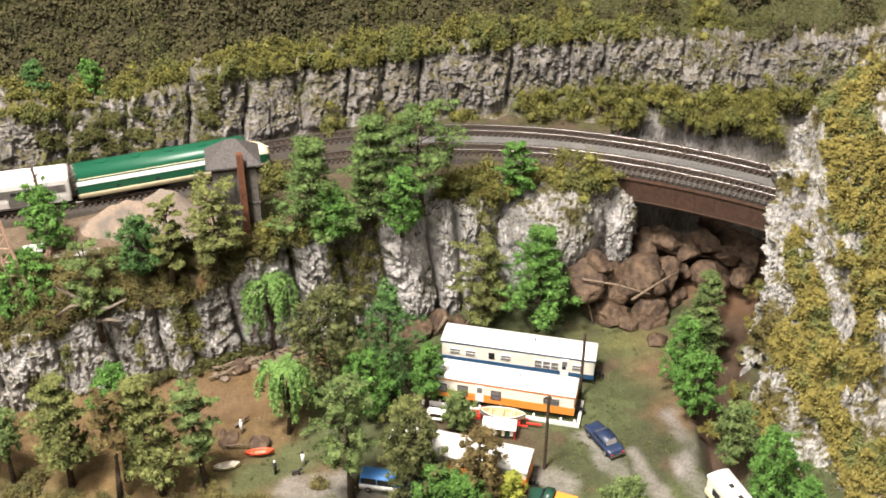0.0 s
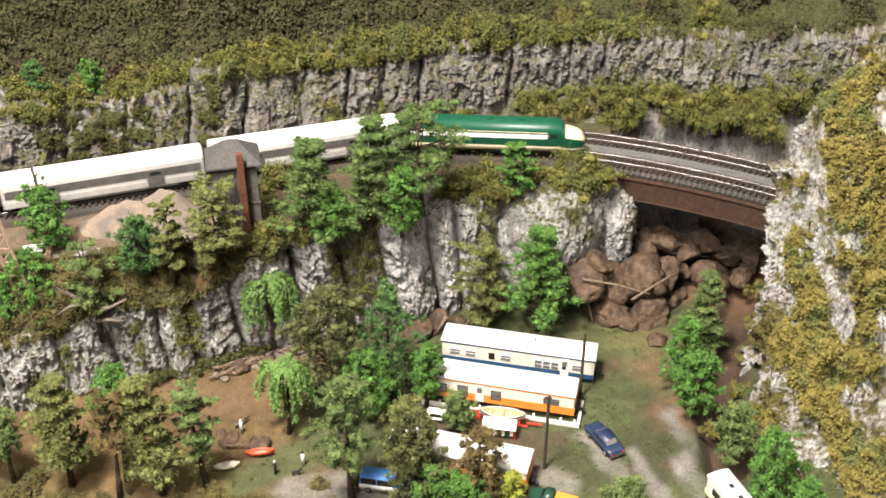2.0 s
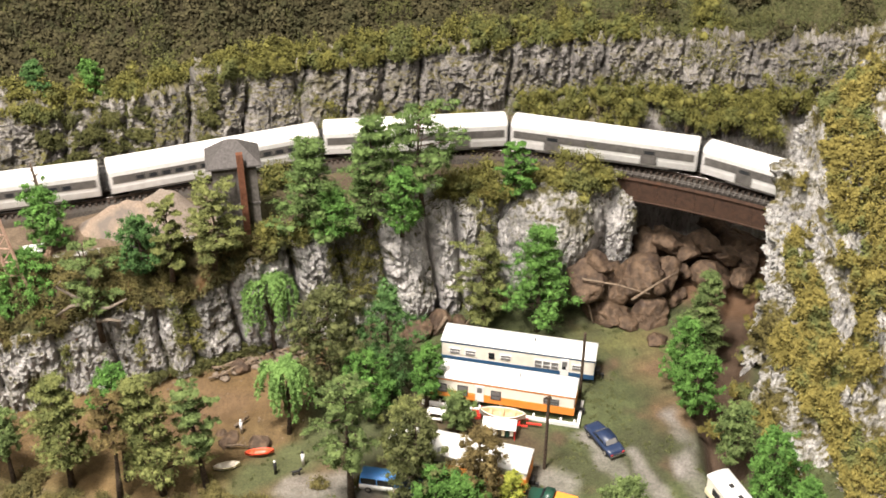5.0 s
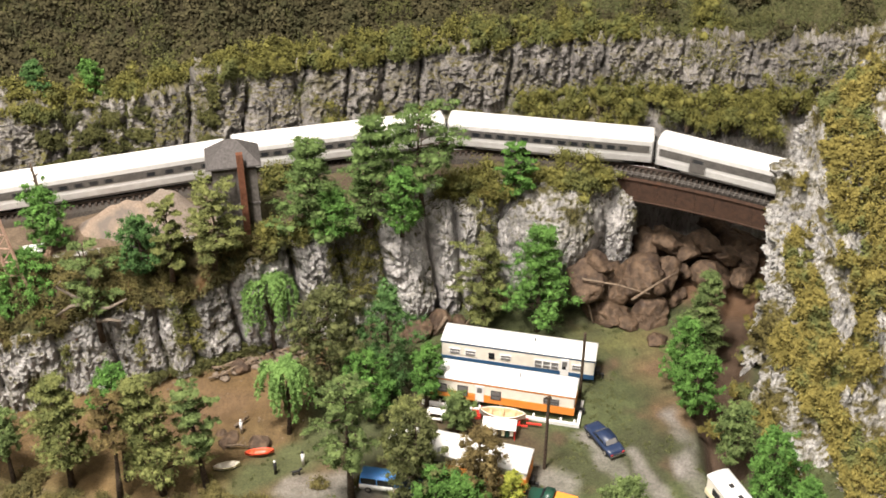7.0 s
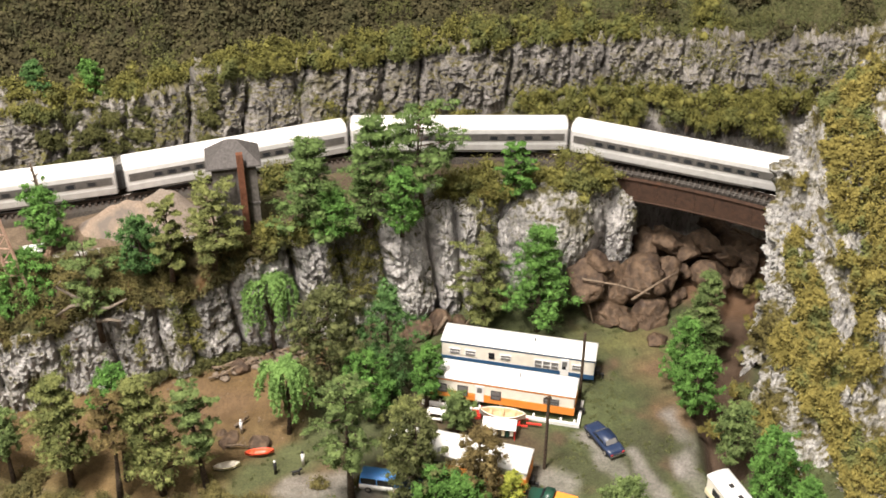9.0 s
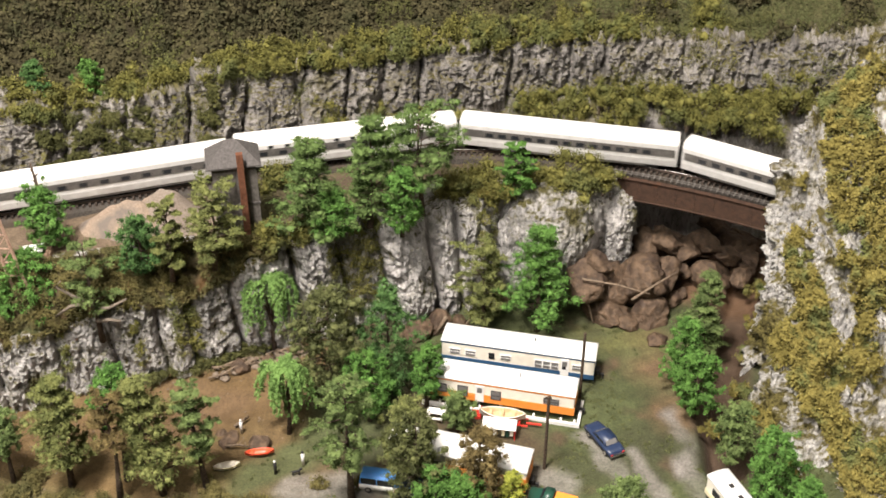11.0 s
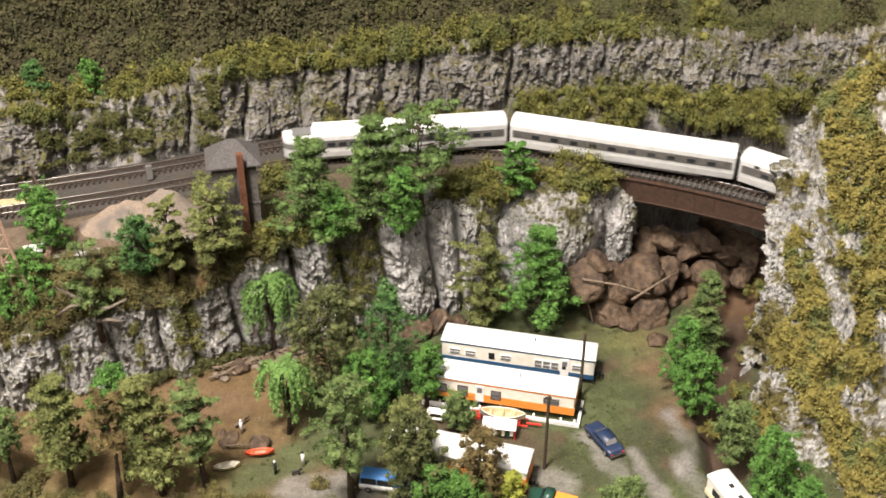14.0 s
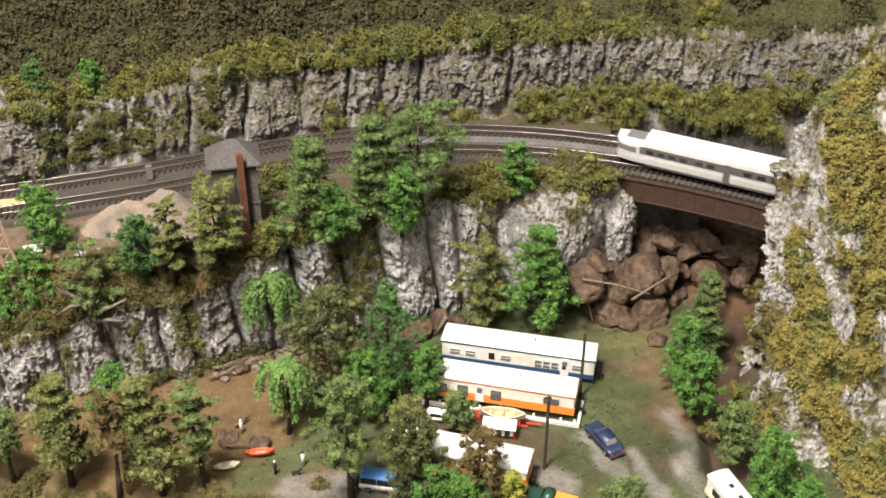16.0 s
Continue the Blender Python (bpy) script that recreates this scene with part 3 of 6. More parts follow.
def rock_dome(name, x0, x1, top, front, deep, lean, label):
    """A big rounded slab that stands out of the cliff: squarish in front view, swelling forward."""
    n, k = 230, 64
    a = np.linspace(0, 2 * math.pi, n)[:, None]
    r = np.linspace(0, 1, k)[None, :] ** 0.8
    hw, cx, hz, cz = 0.5 * (x1 - x0), 0.5 * (x0 + x1), 0.5 * (top + 0.03), 0.5 * (top - 0.03)
    X = cx - hw * np.sign(np.cos(a)) * abs(np.cos(a)) ** 0.72 * r
    Z = cz + hz * np.sign(np.sin(a)) * abs(np.sin(a)) ** 0.72 * r
    Y = front + deep * (1 - np.sqrt(np.clip(1 - 0.98 * r ** 3, 0, 1))) + lean * (Z - 0.06) + 0.10 * (X - cx)
    P = np.stack([X, Y, Z], 2)
    ob, _ = skin(name, P, ROCK, lambda V: -0.75 * plaster(V) - 0.15 * rocky(V))
    tagged(ob, label, "rock", kind="structure")


rock_dome("rock_slab", 0.068, 0.216, 0.176, 1.228, 0.080, -0.14, "rounded grey rock slab below the track")
rock_dome("rock_slab", 0.218, 0.266, 0.146, 1.282, 0.050, -0.14, "narrow rounded rock slab beside the bridge")


def bank_soil(V):
    c = np.tile(np.array((0.085, 0.068, 0.034)), (len(V), 1))
    k = np.clip(rough3(V, 30, 3, 14.0) * 2 + 0.4, 0, 1)[:, None]
    c = c * (1 - k) + np.array((0.070, 0.074, 0.030)) * k
    k = np.clip(rough3(V, 18, 2, 24.0) * 3 - 0.5, 0, 1)[:, None]
    return c * (1 - k) + np.array((0.17, 0.10, 0.045)) * k


def bank():
    """The earth slope between the lower rock and the shelf, west of the grove."""
    xs = np.concatenate([np.linspace(-4.3, -0.66, 30)[:-1], np.linspace(-0.66, -0.205, 260)])
    ob, V = sheet("earth_bank", xs, [(lambda x: ledge(x) - 0.002, lambda x: ledge(x, 2) - 0.006), (lambda x: ledge(x) + 0.001, lambda x: ledge(x, 2) + 0.012), (lambda x: rim(x) + 0.006, flat_z(0.1705))], [8, 40], GROUND,
                  lambda P: 0.009 + 0.007 * rough3(P, 40, 3, 44.0), bank_soil)
    tagged(ob, "brown earth bank with dry grass above the lower rock", "bank", kind="structure")
    return V


BANK = bank()


def shelf_soil(V):
    c = np.tile(np.array((0.10, 0.072, 0.048)), (len(V), 1))
    k = np.clip(rough3(V, 25, 3) * 2 + 0.3, 0, 1)[:, None]
    c = c * (1 - k) + np.array((0.085, 0.08, 0.035)) * k
    tan = near_line(V, [(-0.75, 1.15), (-0.5, 1.16), (-0.38, 1.19)], 0.05, 0.05)[:, None]
    c = c * (1 - tan) + np.array((0.15, 0.11, 0.075)) * tan
    back = near_line(V, [(-0.62, 1.262), (-0.5, 1.30), (-0.35, 1.35), (-0.2, 1.415)], 0.016, 0.012)[:, None] * 0.85
    return c * (1 - back) + np.array((0.22, 0.17, 0.115)) * back


def shelf():
    xs = np.concatenate([np.linspace(-4.3, -0.66, 40)[:-1], np.linspace(-0.66, 0.240, 200)])
    ob, _ = sheet("railway_shelf", xs, [(lambda x: rim(x) + 0.008, flat_z(0.164)), (lambda x: bfoot(x) + 0.02, flat_z(0.164))], [44], GROUND,
                  lambda P: 0.003 * rough3(P, 30, 3), shelf_soil)
    tagged(ob, "earth and dry grass shelf that carries the tracks", "ground", kind="structure")


shelf()


def hill_soil(V):
    c = np.tile(np.array((0.05, 0.042, 0.02)), (len(V), 1))
    k = np.clip(rough3(V, 8, 4) * 1.5 + 0.3, 0, 1)[:, None]
    c = c * (1 - k) + np.array((0.085, 0.075, 0.032)) * k
    g = np.clip((V[:, 0] - 0.12) * 5, 0, 1)[:, None] * np.clip((1.75 - V[:, 1]) * 8, 0, 1)[:, None]
    return c * (1 - g) + np.array((0.12, 0.115, 0.05)) * g


def hill():
    xs = np.concatenate([np.linspace(-4.3, -1.0, 20)[:-1], np.linspace(-1.0, 1.0, 240), np.linspace(1.0, 4.3, 20)[1:]])
    ob, V = sheet("hillside", xs, [(lambda x: btop(x) + 0.012, lambda x: btop(x, 2) - 0.004), (lambda x: btop(x) + 0.12, lambda x: btop(x, 2) + 0.035), (lambda x: btop(x) + 0.75, lambda x: btop(x, 2) + 0.50),
                                     (lambda x: 3.2, lambda x: 1.0)], [26, 90, 8], HILL,
                  lambda P: 0.02 * rough3(P, 6, 3, 2.0) + 0.008 * rough3(P, 28, 3), hill_soil)
    tagged(ob, "wooded hillside of dark leaf litter above the cliff", "hillside", kind="structure")
    return V


HILLV = hill()


def spline(P, n):
    """Smooth resampling of control rows along axis 0."""
    k = len(P)
    Q = np.concatenate([[2 * P[0] - P[1]], P, [2 * P[-1] - P[-2]]])
    out = []
    for u in np.linspace(0, k - 1, n):
        i = min(int(u), k - 2)
        t = u - i
        a, b, c, d = Q[i:i + 4]
        out.append(0.5 * (2 * b + (c - a) * t + (2 * a - 5 * b + 4 * c - d) * t * t + (3 * b - a - 3 * c + d) * t ** 3))
    return np.array(out)


def mountain():
    front = [
        [(0.385, 1.115, -0.03), (0.405, 1.155, 0.09), (0.425, 1.19, 0.18), (0.44, 1.212, 0.225)],
        [(0.4039, 1.1, 0.0173), (0.3978, 1.15, 0.1213), (0.4115, 1.18, 0.1936), (0.4204, 1.2, 0.2523)],
        [(0.3871, 1.0308, -0.01), (0.4214, 1.08, 0.1041), (0.4338, 1.13, 0.1849), (0.4512, 1.222, 0.3001)],
        [(0.4023, 0.9674, -0.01), (0.459, 1.02, 0.0837), (0.4717, 1.1, 0.2047), (0.4951, 1.24, 0.346)],
        [(0.4302, 0.8789, -0.01), (0.5324, 0.98, 0.0494), (0.5375, 1.1, 0.2047), (0.5384, 1.26, 0.3787)],
        [(0.62, 0.76, -0.01), (0.66, 0.92, 0.16), (0.70, 1.05, 0.30), (0.72, 1.22, 0.42)],
        [(1.2, 0.7, -0.01), (1.2, 0.85, 0.18), (1.2, 1.0, 0.33), (1.2, 1.2, 0.45)],
        [(4.3, 0.7, -0.01), (4.3, 0.85, 0.18), (4.3, 1.0, 0.33), (4.3, 1.2, 0.45)]]
    grid = np.array([row + [(row[3][0] + 0.012, row[3][1] + 0.009, row[3][2] - 0.005), (row[3][0] + 0.03, row[3][1] + 0.018, row[3][2] - 0.07)] for row in front])
    P = np.concatenate([spline(grid[:6], 260), spline(grid[5:], 24)[1:]])
    P = np.stack([spline(r, 200) for r in P])
    ob, V = skin("mountain", P, ROCK_RIGHT, lambda W: -0.8 * rocky(W) - 1.4 * plaster(W) - 0.5 * blocks(W, 22.0, 9.0))
    tagged(ob, "foreground mountain of pale rock overgrown with golden scrub", "mountain", kind="structure")
    return V, ob


MOUNT, mountain_ob = mountain()


def billow(P, freq, seed):
    """Soft lumps in space, about -1 to 1: summed waves in random directions."""
    g = np.random.default_rng(seed + 500)
    total = np.zeros(len(P))
    warp = P + 0.35 / freq * np.sin(P[:, [1, 2, 0]] * freq * 2.3 + seed)
    for octave, amp in ((1.0, 1.0), (2.1, 0.62), (4.3, 0.42)):
        W = g.normal(size=(6, 3))
        W /= np.linalg.norm(W, axis=1, keepdims=True)
        total += amp * np.sin(6.28 * freq * octave * warp @ W.T + g.uniform(0, 6.28, 6)).sum(1) / 2.6
    return total / 1.3


def scrub(name, V, count, size, height, freq, mat, keep, label, seed, gap=-0.9, up=(0, -0.5, 0.85), face=1.5):
    """A carpet of shredded foam on a surface, heaped into soft lumps: one uncountable mass."""
    g = np.random.default_rng(seed)
    sel = V[keep(V)]
    P = sel[g.integers(0, len(sel), count)] + g.normal(size=(count, 3)) * 0.0022
    f = billow(P, freq, seed)
    P, f = P[f > gap], f[f > gap]
    n = len(P)
    H = height * np.clip(0.5 + 0.55 * f, 0.04, 1.5)
    P = P + np.array(up) * (H * (1 - 0.55 * g.random(n) ** 1.6))[:, None]
    a = g.normal(size=(n, 3))
    a /= np.linalg.norm(a, axis=1, keepdims=True)
    b = np.cross(np.array(up) * face + g.normal(size=(n, 3)) * 0.6, a)
    b /= np.linalg.norm(b, axis=1, keepdims=True) + 1e-9
    s = (size * g.uniform(0.5, 1.4, n))[:, None]
    T = np.stack([P - 0.75 * s * a - 0.25 * s * b, P + 0.65 * s * a - 0.22 * s * b, P + 0.1 * s * a + 0.5 * s * b], 1).reshape(-1, 3)
    ob = tri_mesh(name, T, np.arange(3 * n).reshape(n, 3), mat)
    return tagged(ob, label, "scrub", kind="stuff")


def shown(V, x0=-0.72, x1=0.75):
    return (V[:, 0] > x0) & (V[:, 0] < x1)


def patch(V, freq, level, seed):
    return rough3(V, freq, 3, seed) > level


def bare_ribs(V):
    """Rock ribs of the mountain on which no scrub grows."""
    W = np.c_[V[:, 0] + 0.012 * rough3(V, 40, 2, 2.0), V[:, 2] + 0.012 * rough3(V, 40, 2, 12.0), V[:, 1]]
    k = near_line(W, RIB_A, 0.011, 0.012) + near_line(W, RIB_B, 0.016, 0.014)
    return k < 0.55


def across(*pts):
    return [(p[0], p[2]) for p in pts]


RIB_A = across((0.4322, 1.19, 0.2827), (0.4491, 1.165, 0.227), (0.4553, 1.11, 0.174), (0.4743, 1.045, 0.1101))
RIB_B = across((0.4032, 1.04, 0.0318), (0.4158, 1.01, 0.0135), (0.4341, 0.985, -0.0132))
GULLIES = [(-0.46, 0.006), (-0.375, 0.005), (-0.318, 0.013), (-0.105, 0.028), (0.063, 0.011)]


def in_gully(V):
    return np.any([abs(V[:, 0] + 0.10 * (V[:, 2] - 0.08) + 0.006 * rough3(V, 40, 2, 7.0) - g) < w for g, w in GULLIES], axis=0)


def mountain_cover(V):
    edge = np.interp(V[:, 1], [0.95, 1.03, 1.1, 1.15, 1.2], [0.30, 0.388, 0.424, 0.432, 0.452]) + 0.010 * np.sin(V[:, 2] * 70)
    return shown(V, 0.3, 0.8) & (V[:, 1] < 1.215 + 0.3 * (V[:, 0] - 0.42)) & patch(V * np.array([1, 1, 0.5]), 13, -0.33, 21.0) & (V[:, 0] > edge) & bare_ribs(V)


def cliff_top(V):
    return V[:, 2] > np.array([btop(x, 2) for x in V[:, 0]]) - 0.002


scrub("mountain_scrub", MOUNT, 290000, 0.0025, 0.025, 18, BUSH_GOLD, mountain_cover, "golden olive foam scrub covering the mountain", 1, -0.75, (-0.45, -0.4, 0.75))
scrub("cliff_scrub", LOWER, 30000, 0.0018, 0.009, 35, BUSH, lambda V: shown(V, -0.72, 0.2) & (V[:, 2] > 0.03) & (V[:, 2] < 0.16) & in_gully(V), "olive moss and scrub in the gullies of the lower cliff", 2, -0.3, (0, -0.8, 0.4))
scrub("bank_scrub", BANK, 72000, 0.0019, 0.010, 30, BUSH_BANK, lambda V: shown(V, -0.72, -0.2), "brown-olive grass and moss on the bank above the rock", 12, -0.45)
scrub("moss_patch", BACK, 46000, 0.0019, 0.009, 26, BUSH_DARK, lambda V: ((shown(V, -0.525, -0.39) & (V[:, 2] < 0.24)) | (abs(V[:, 0] + 0.318) < 0.014)) & (V[:, 2] > 0.186), "dark green moss covering part of the rock face", 13, 0.02, (0, -0.85, 0.4))
scrub("back_cliff_scrub", BACK, 16000, 0.0017, 0.006, 30, BUSH, lambda V: shown(V) & patch(V, 12, 0.30, 41.0), "olive scrub growing on the rock face", 3, -0.2, (0, -0.8, 0.4))
scrub("rim_bushes", np.concatenate([BACK[cliff_top(BACK)], HILLV[(HILLV[:, 1] < np.array([btop(x) for x in HILLV[:, 0]]) + 0.03)]]), 90000, 0.0024, 0.026, 22, BUSH, lambda V: shown(V, -0.30, 0.30), "row of rounded olive bushes along the cliff top", 4, -0.5, (0, -0.25, 0.95))
scrub("rim_bushes", np.concatenate([BACK[BACK[:, 2] > np.array([btop(x, 2) for x in BACK[:, 0]]) + 0.0035], HILLV[(HILLV[:, 1] < np.array([btop(x) for x in HILLV[:, 0]]) + 0.035)]]), 56000, 0.0024, 0.014, 22, BUSH, lambda V: shown(V, -0.75, -0.30), "low olive scrub along the western cliff top", 14, -0.6, (0, 0.1, 0.95))
scrub("slope_grass", HILLV, 60000, 0.0020, 0.006, 30, TURF, lambda V: shown(V, 0.1, 0.7) & (V[:, 1] < 1.72), "short olive grass on the slope above the rock", 15, -0.9, (0, -0.3, 0.95))
scrub("slope_bushes", BACK, 28000, 0.0023, 0.018, 24, BUSH, lambda V: (V[:, 0] > 0.08) & (V[:, 0] < 0.52) & (V[:, 2] < np.array([bcliff(x, 2) for x in V[:, 0]]) + 0.006) & (V[:, 2] > 0.176), "rounded olive bushes between the tracks and the rock face", 5, -0.2)
scrub("hill_litter", HILLV, 200000, 0.0048, 0.024, 11, LITTER, lambda V: shown(V, -0.85, 0.85) & (V[:, 1] < 1.95) & ((V[:, 0] < 0.17) | (V[:, 1] > 1.66) | patch(V, 15, 0.1, 5.0)), "dark dry leaf litter and brush on the hillside", 6, -1.2, (0, -0.5, 0.85), 2.6)
scrub("hill_brush", HILLV, 90000, 0.0024, 0.026, 12, BUSH_DARK, lambda V: shown(V, -0.85, 0.85) & (V[:, 1] < 1.95) & patch(V, 7, 0.05, 9.0), "dark olive brush in patches on the hillside", 8, 0.1)


def grass_ridge():
    """The low green bank at the foot of the western rock."""
    g = np.random.default_rng(31)
    f = g.random(190)
    P = np.c_[-0.37 + 0.15 * f, 1.078 + 0.077 * f + g.normal(size=190) * 0.006, 0.002 + 0.008 * g.random(190)]
    ob = tri_mesh("grass_ridge", *leaf_cloud(P, g.uniform(0.004, 0.010, 190), 110, 0.0017, 0.6, 0.6), BUSH_DARK)
    tagged(ob, "low dark green grass ridge at the foot of the rock", "grass", kind="stuff")


grass_ridge()


def bush(x, y, z, r, mat=BUSH, label="rounded olive foam bush beside the track", tall=1.0):
    t = thing("bush", pose(x, y, z), label, "bush", "olive bushes")
    k = 18
    C = rng.normal(size=(k, 3)) * r * np.array([0.40, 0.34, 0.38 * tall])
    C[:, 2] = abs(C[:, 2]) + r * 0.2
    R = rng.uniform(0.24, 0.46, k) * r
    tri_mesh("foliage", *leaf_cloud(C, R, 280, 0.0021, 0.9, 0.6), mat, t)
    bm = bmesh.new()
    for q in C[:5]:
        tube(bm, [(0, 0, -0.012), (q[0] * 0.5, q[1] * 0.5, q[2] * 0.5), tuple(q)], [0.0014, 0.0010, 0.0005], 5)
    part("stem", bm, BARK, t)


def bushes():
    for x, y, z, h, w in ((0.0491, 1.2804, 0.166, 0.0468, 0.0558), (0.1347, 1.2804, 0.166, 0.0401, 0.0521), (0.1595, 1.282, 0.168, 0.0424, 0.0517), (0.1949, 1.278, 0.168, 0.0463, 0.0586), (0.1091, 1.2877, 0.166, 0.03, 0.0299),
                          (-0.2188, 1.2804, 0.166, 0.0426, 0.0447), (0.0118, 1.2589, 0.166, 0.0506, 0.0441), (-0.2102, 1.1525, 0.166, 0.0246, 0.0484), (-0.1693, 1.1587, 0.166, 0.0206, 0.0347), (0.0614, 1.262, 0.166, 0.0205, 0.0439), (0.2118, 1.282, 0.166, 0.0296, 0.0364), (0.0708, 1.2622, 0.164, 0.0256, 0.0369)):
        bush(x, y, z - 0.004, 0.62 * w, BUSH, "rounded olive foam bush beside the track", 1.15)
    bush(0.055, 1.258, 0.164, 0.014, BUSH_GOLD, "small golden foam bush on the rock edge")
    for x, y, z, h, w in ((-0.1025, 1.47, 0.1538, 0.0457, 0.0702), (-0.1588, 1.44, 0.1669, 0.0298, 0.047), (-0.0694, 1.475, 0.1604, 0.0366, 0.0496), (-0.0198, 1.48, 0.1671, 0.0365, 0.0413), (0.0298, 1.475, 0.1539, 0.0249, 0.0414), (0.1331, 1.48, 0.1671, 0.0633, 0.0703), (0.1866, 1.475, 0.1632, 0.0428, 0.0578), (0.2303, 1.49, 0.1758, 0.0409, 0.058), (0.2778, 1.48, 0.1671, 0.0499, 0.062),
                          (0.3187, 1.475, 0.1788, 0.0495, 0.0657), (0.3522, 1.455, 0.1645, 0.047, 0.0613), (0.3894, 1.465, 0.1885, 0.0577, 0.0611), (0.4173, 1.44, 0.1723, 0.0509, 0.0647), (0.4524, 1.42, 0.1667, 0.049, 0.0602), (0.4532, 1.455, 0.198, 0.0354, 0.0485), (0.4972, 1.44, 0.2011, 0.0352, 0.0601), (0.2562, 1.465, 0.1555, 0.033, 0.0494), (0.3887, 1.445, 0.1642, 0.0344, 0.0447)):
        bush(x, y, z, 0.55 * w, BUSH, "rounded olive foam bush between the track and the rock face", 1.15)
    for x, y, z, h, w in ((0.4209, 1.2027, -0.004, 0.0332, 0.038), (0.3946, 1.1281, -0.006, 0.0372, 0.0365), (0.3707, 1.0625, -0.006, 0.0366, 0.0337), (0.3678, 1.0192, -0.004, 0.0361, 0.0342), (0.4426, 1.2733, -0.004, 0.029, 0.0316), (0.3229, 0.9897, -0.004, 0.0226, 0.0269)):
        bush(x, y, z, 0.5 * w, BUSH_GOLD, "golden olive bush at the mountain's foot by the stream")
    for x, y, z, h, w in ((0.1802, 1.56, 0.2591, 0.0414, 0.0584), (0.2222, 1.6, 0.2574, 0.0358, 0.0468), (0.378, 1.55, 0.2634, 0.0454, 0.0622), (0.3206, 1.58, 0.2631, 0.0249, 0.0505), (0.0999, 1.54, 0.2607, 0.0307, 0.0495), (0.0624, 1.53, 0.2633, 0.0279, 0.0451), (-0.2625, 1.44, 0.2536, 0.0381, 0.055), (-0.1009, 1.5, 0.2432, 0.0349, 0.0488), (-0.4212, 1.38, 0.2569, 0.0331, 0.0456), (-0.3645, 1.4, 0.2556, 0.0292, 0.0384)):
        bush(x, y, z - 0.004, (0.75 if x > 0.05 else 0.55) * w, BUSH, "rounded olive foam bush on the cliff top", 1.2)


bushes()

# ---- trees ----


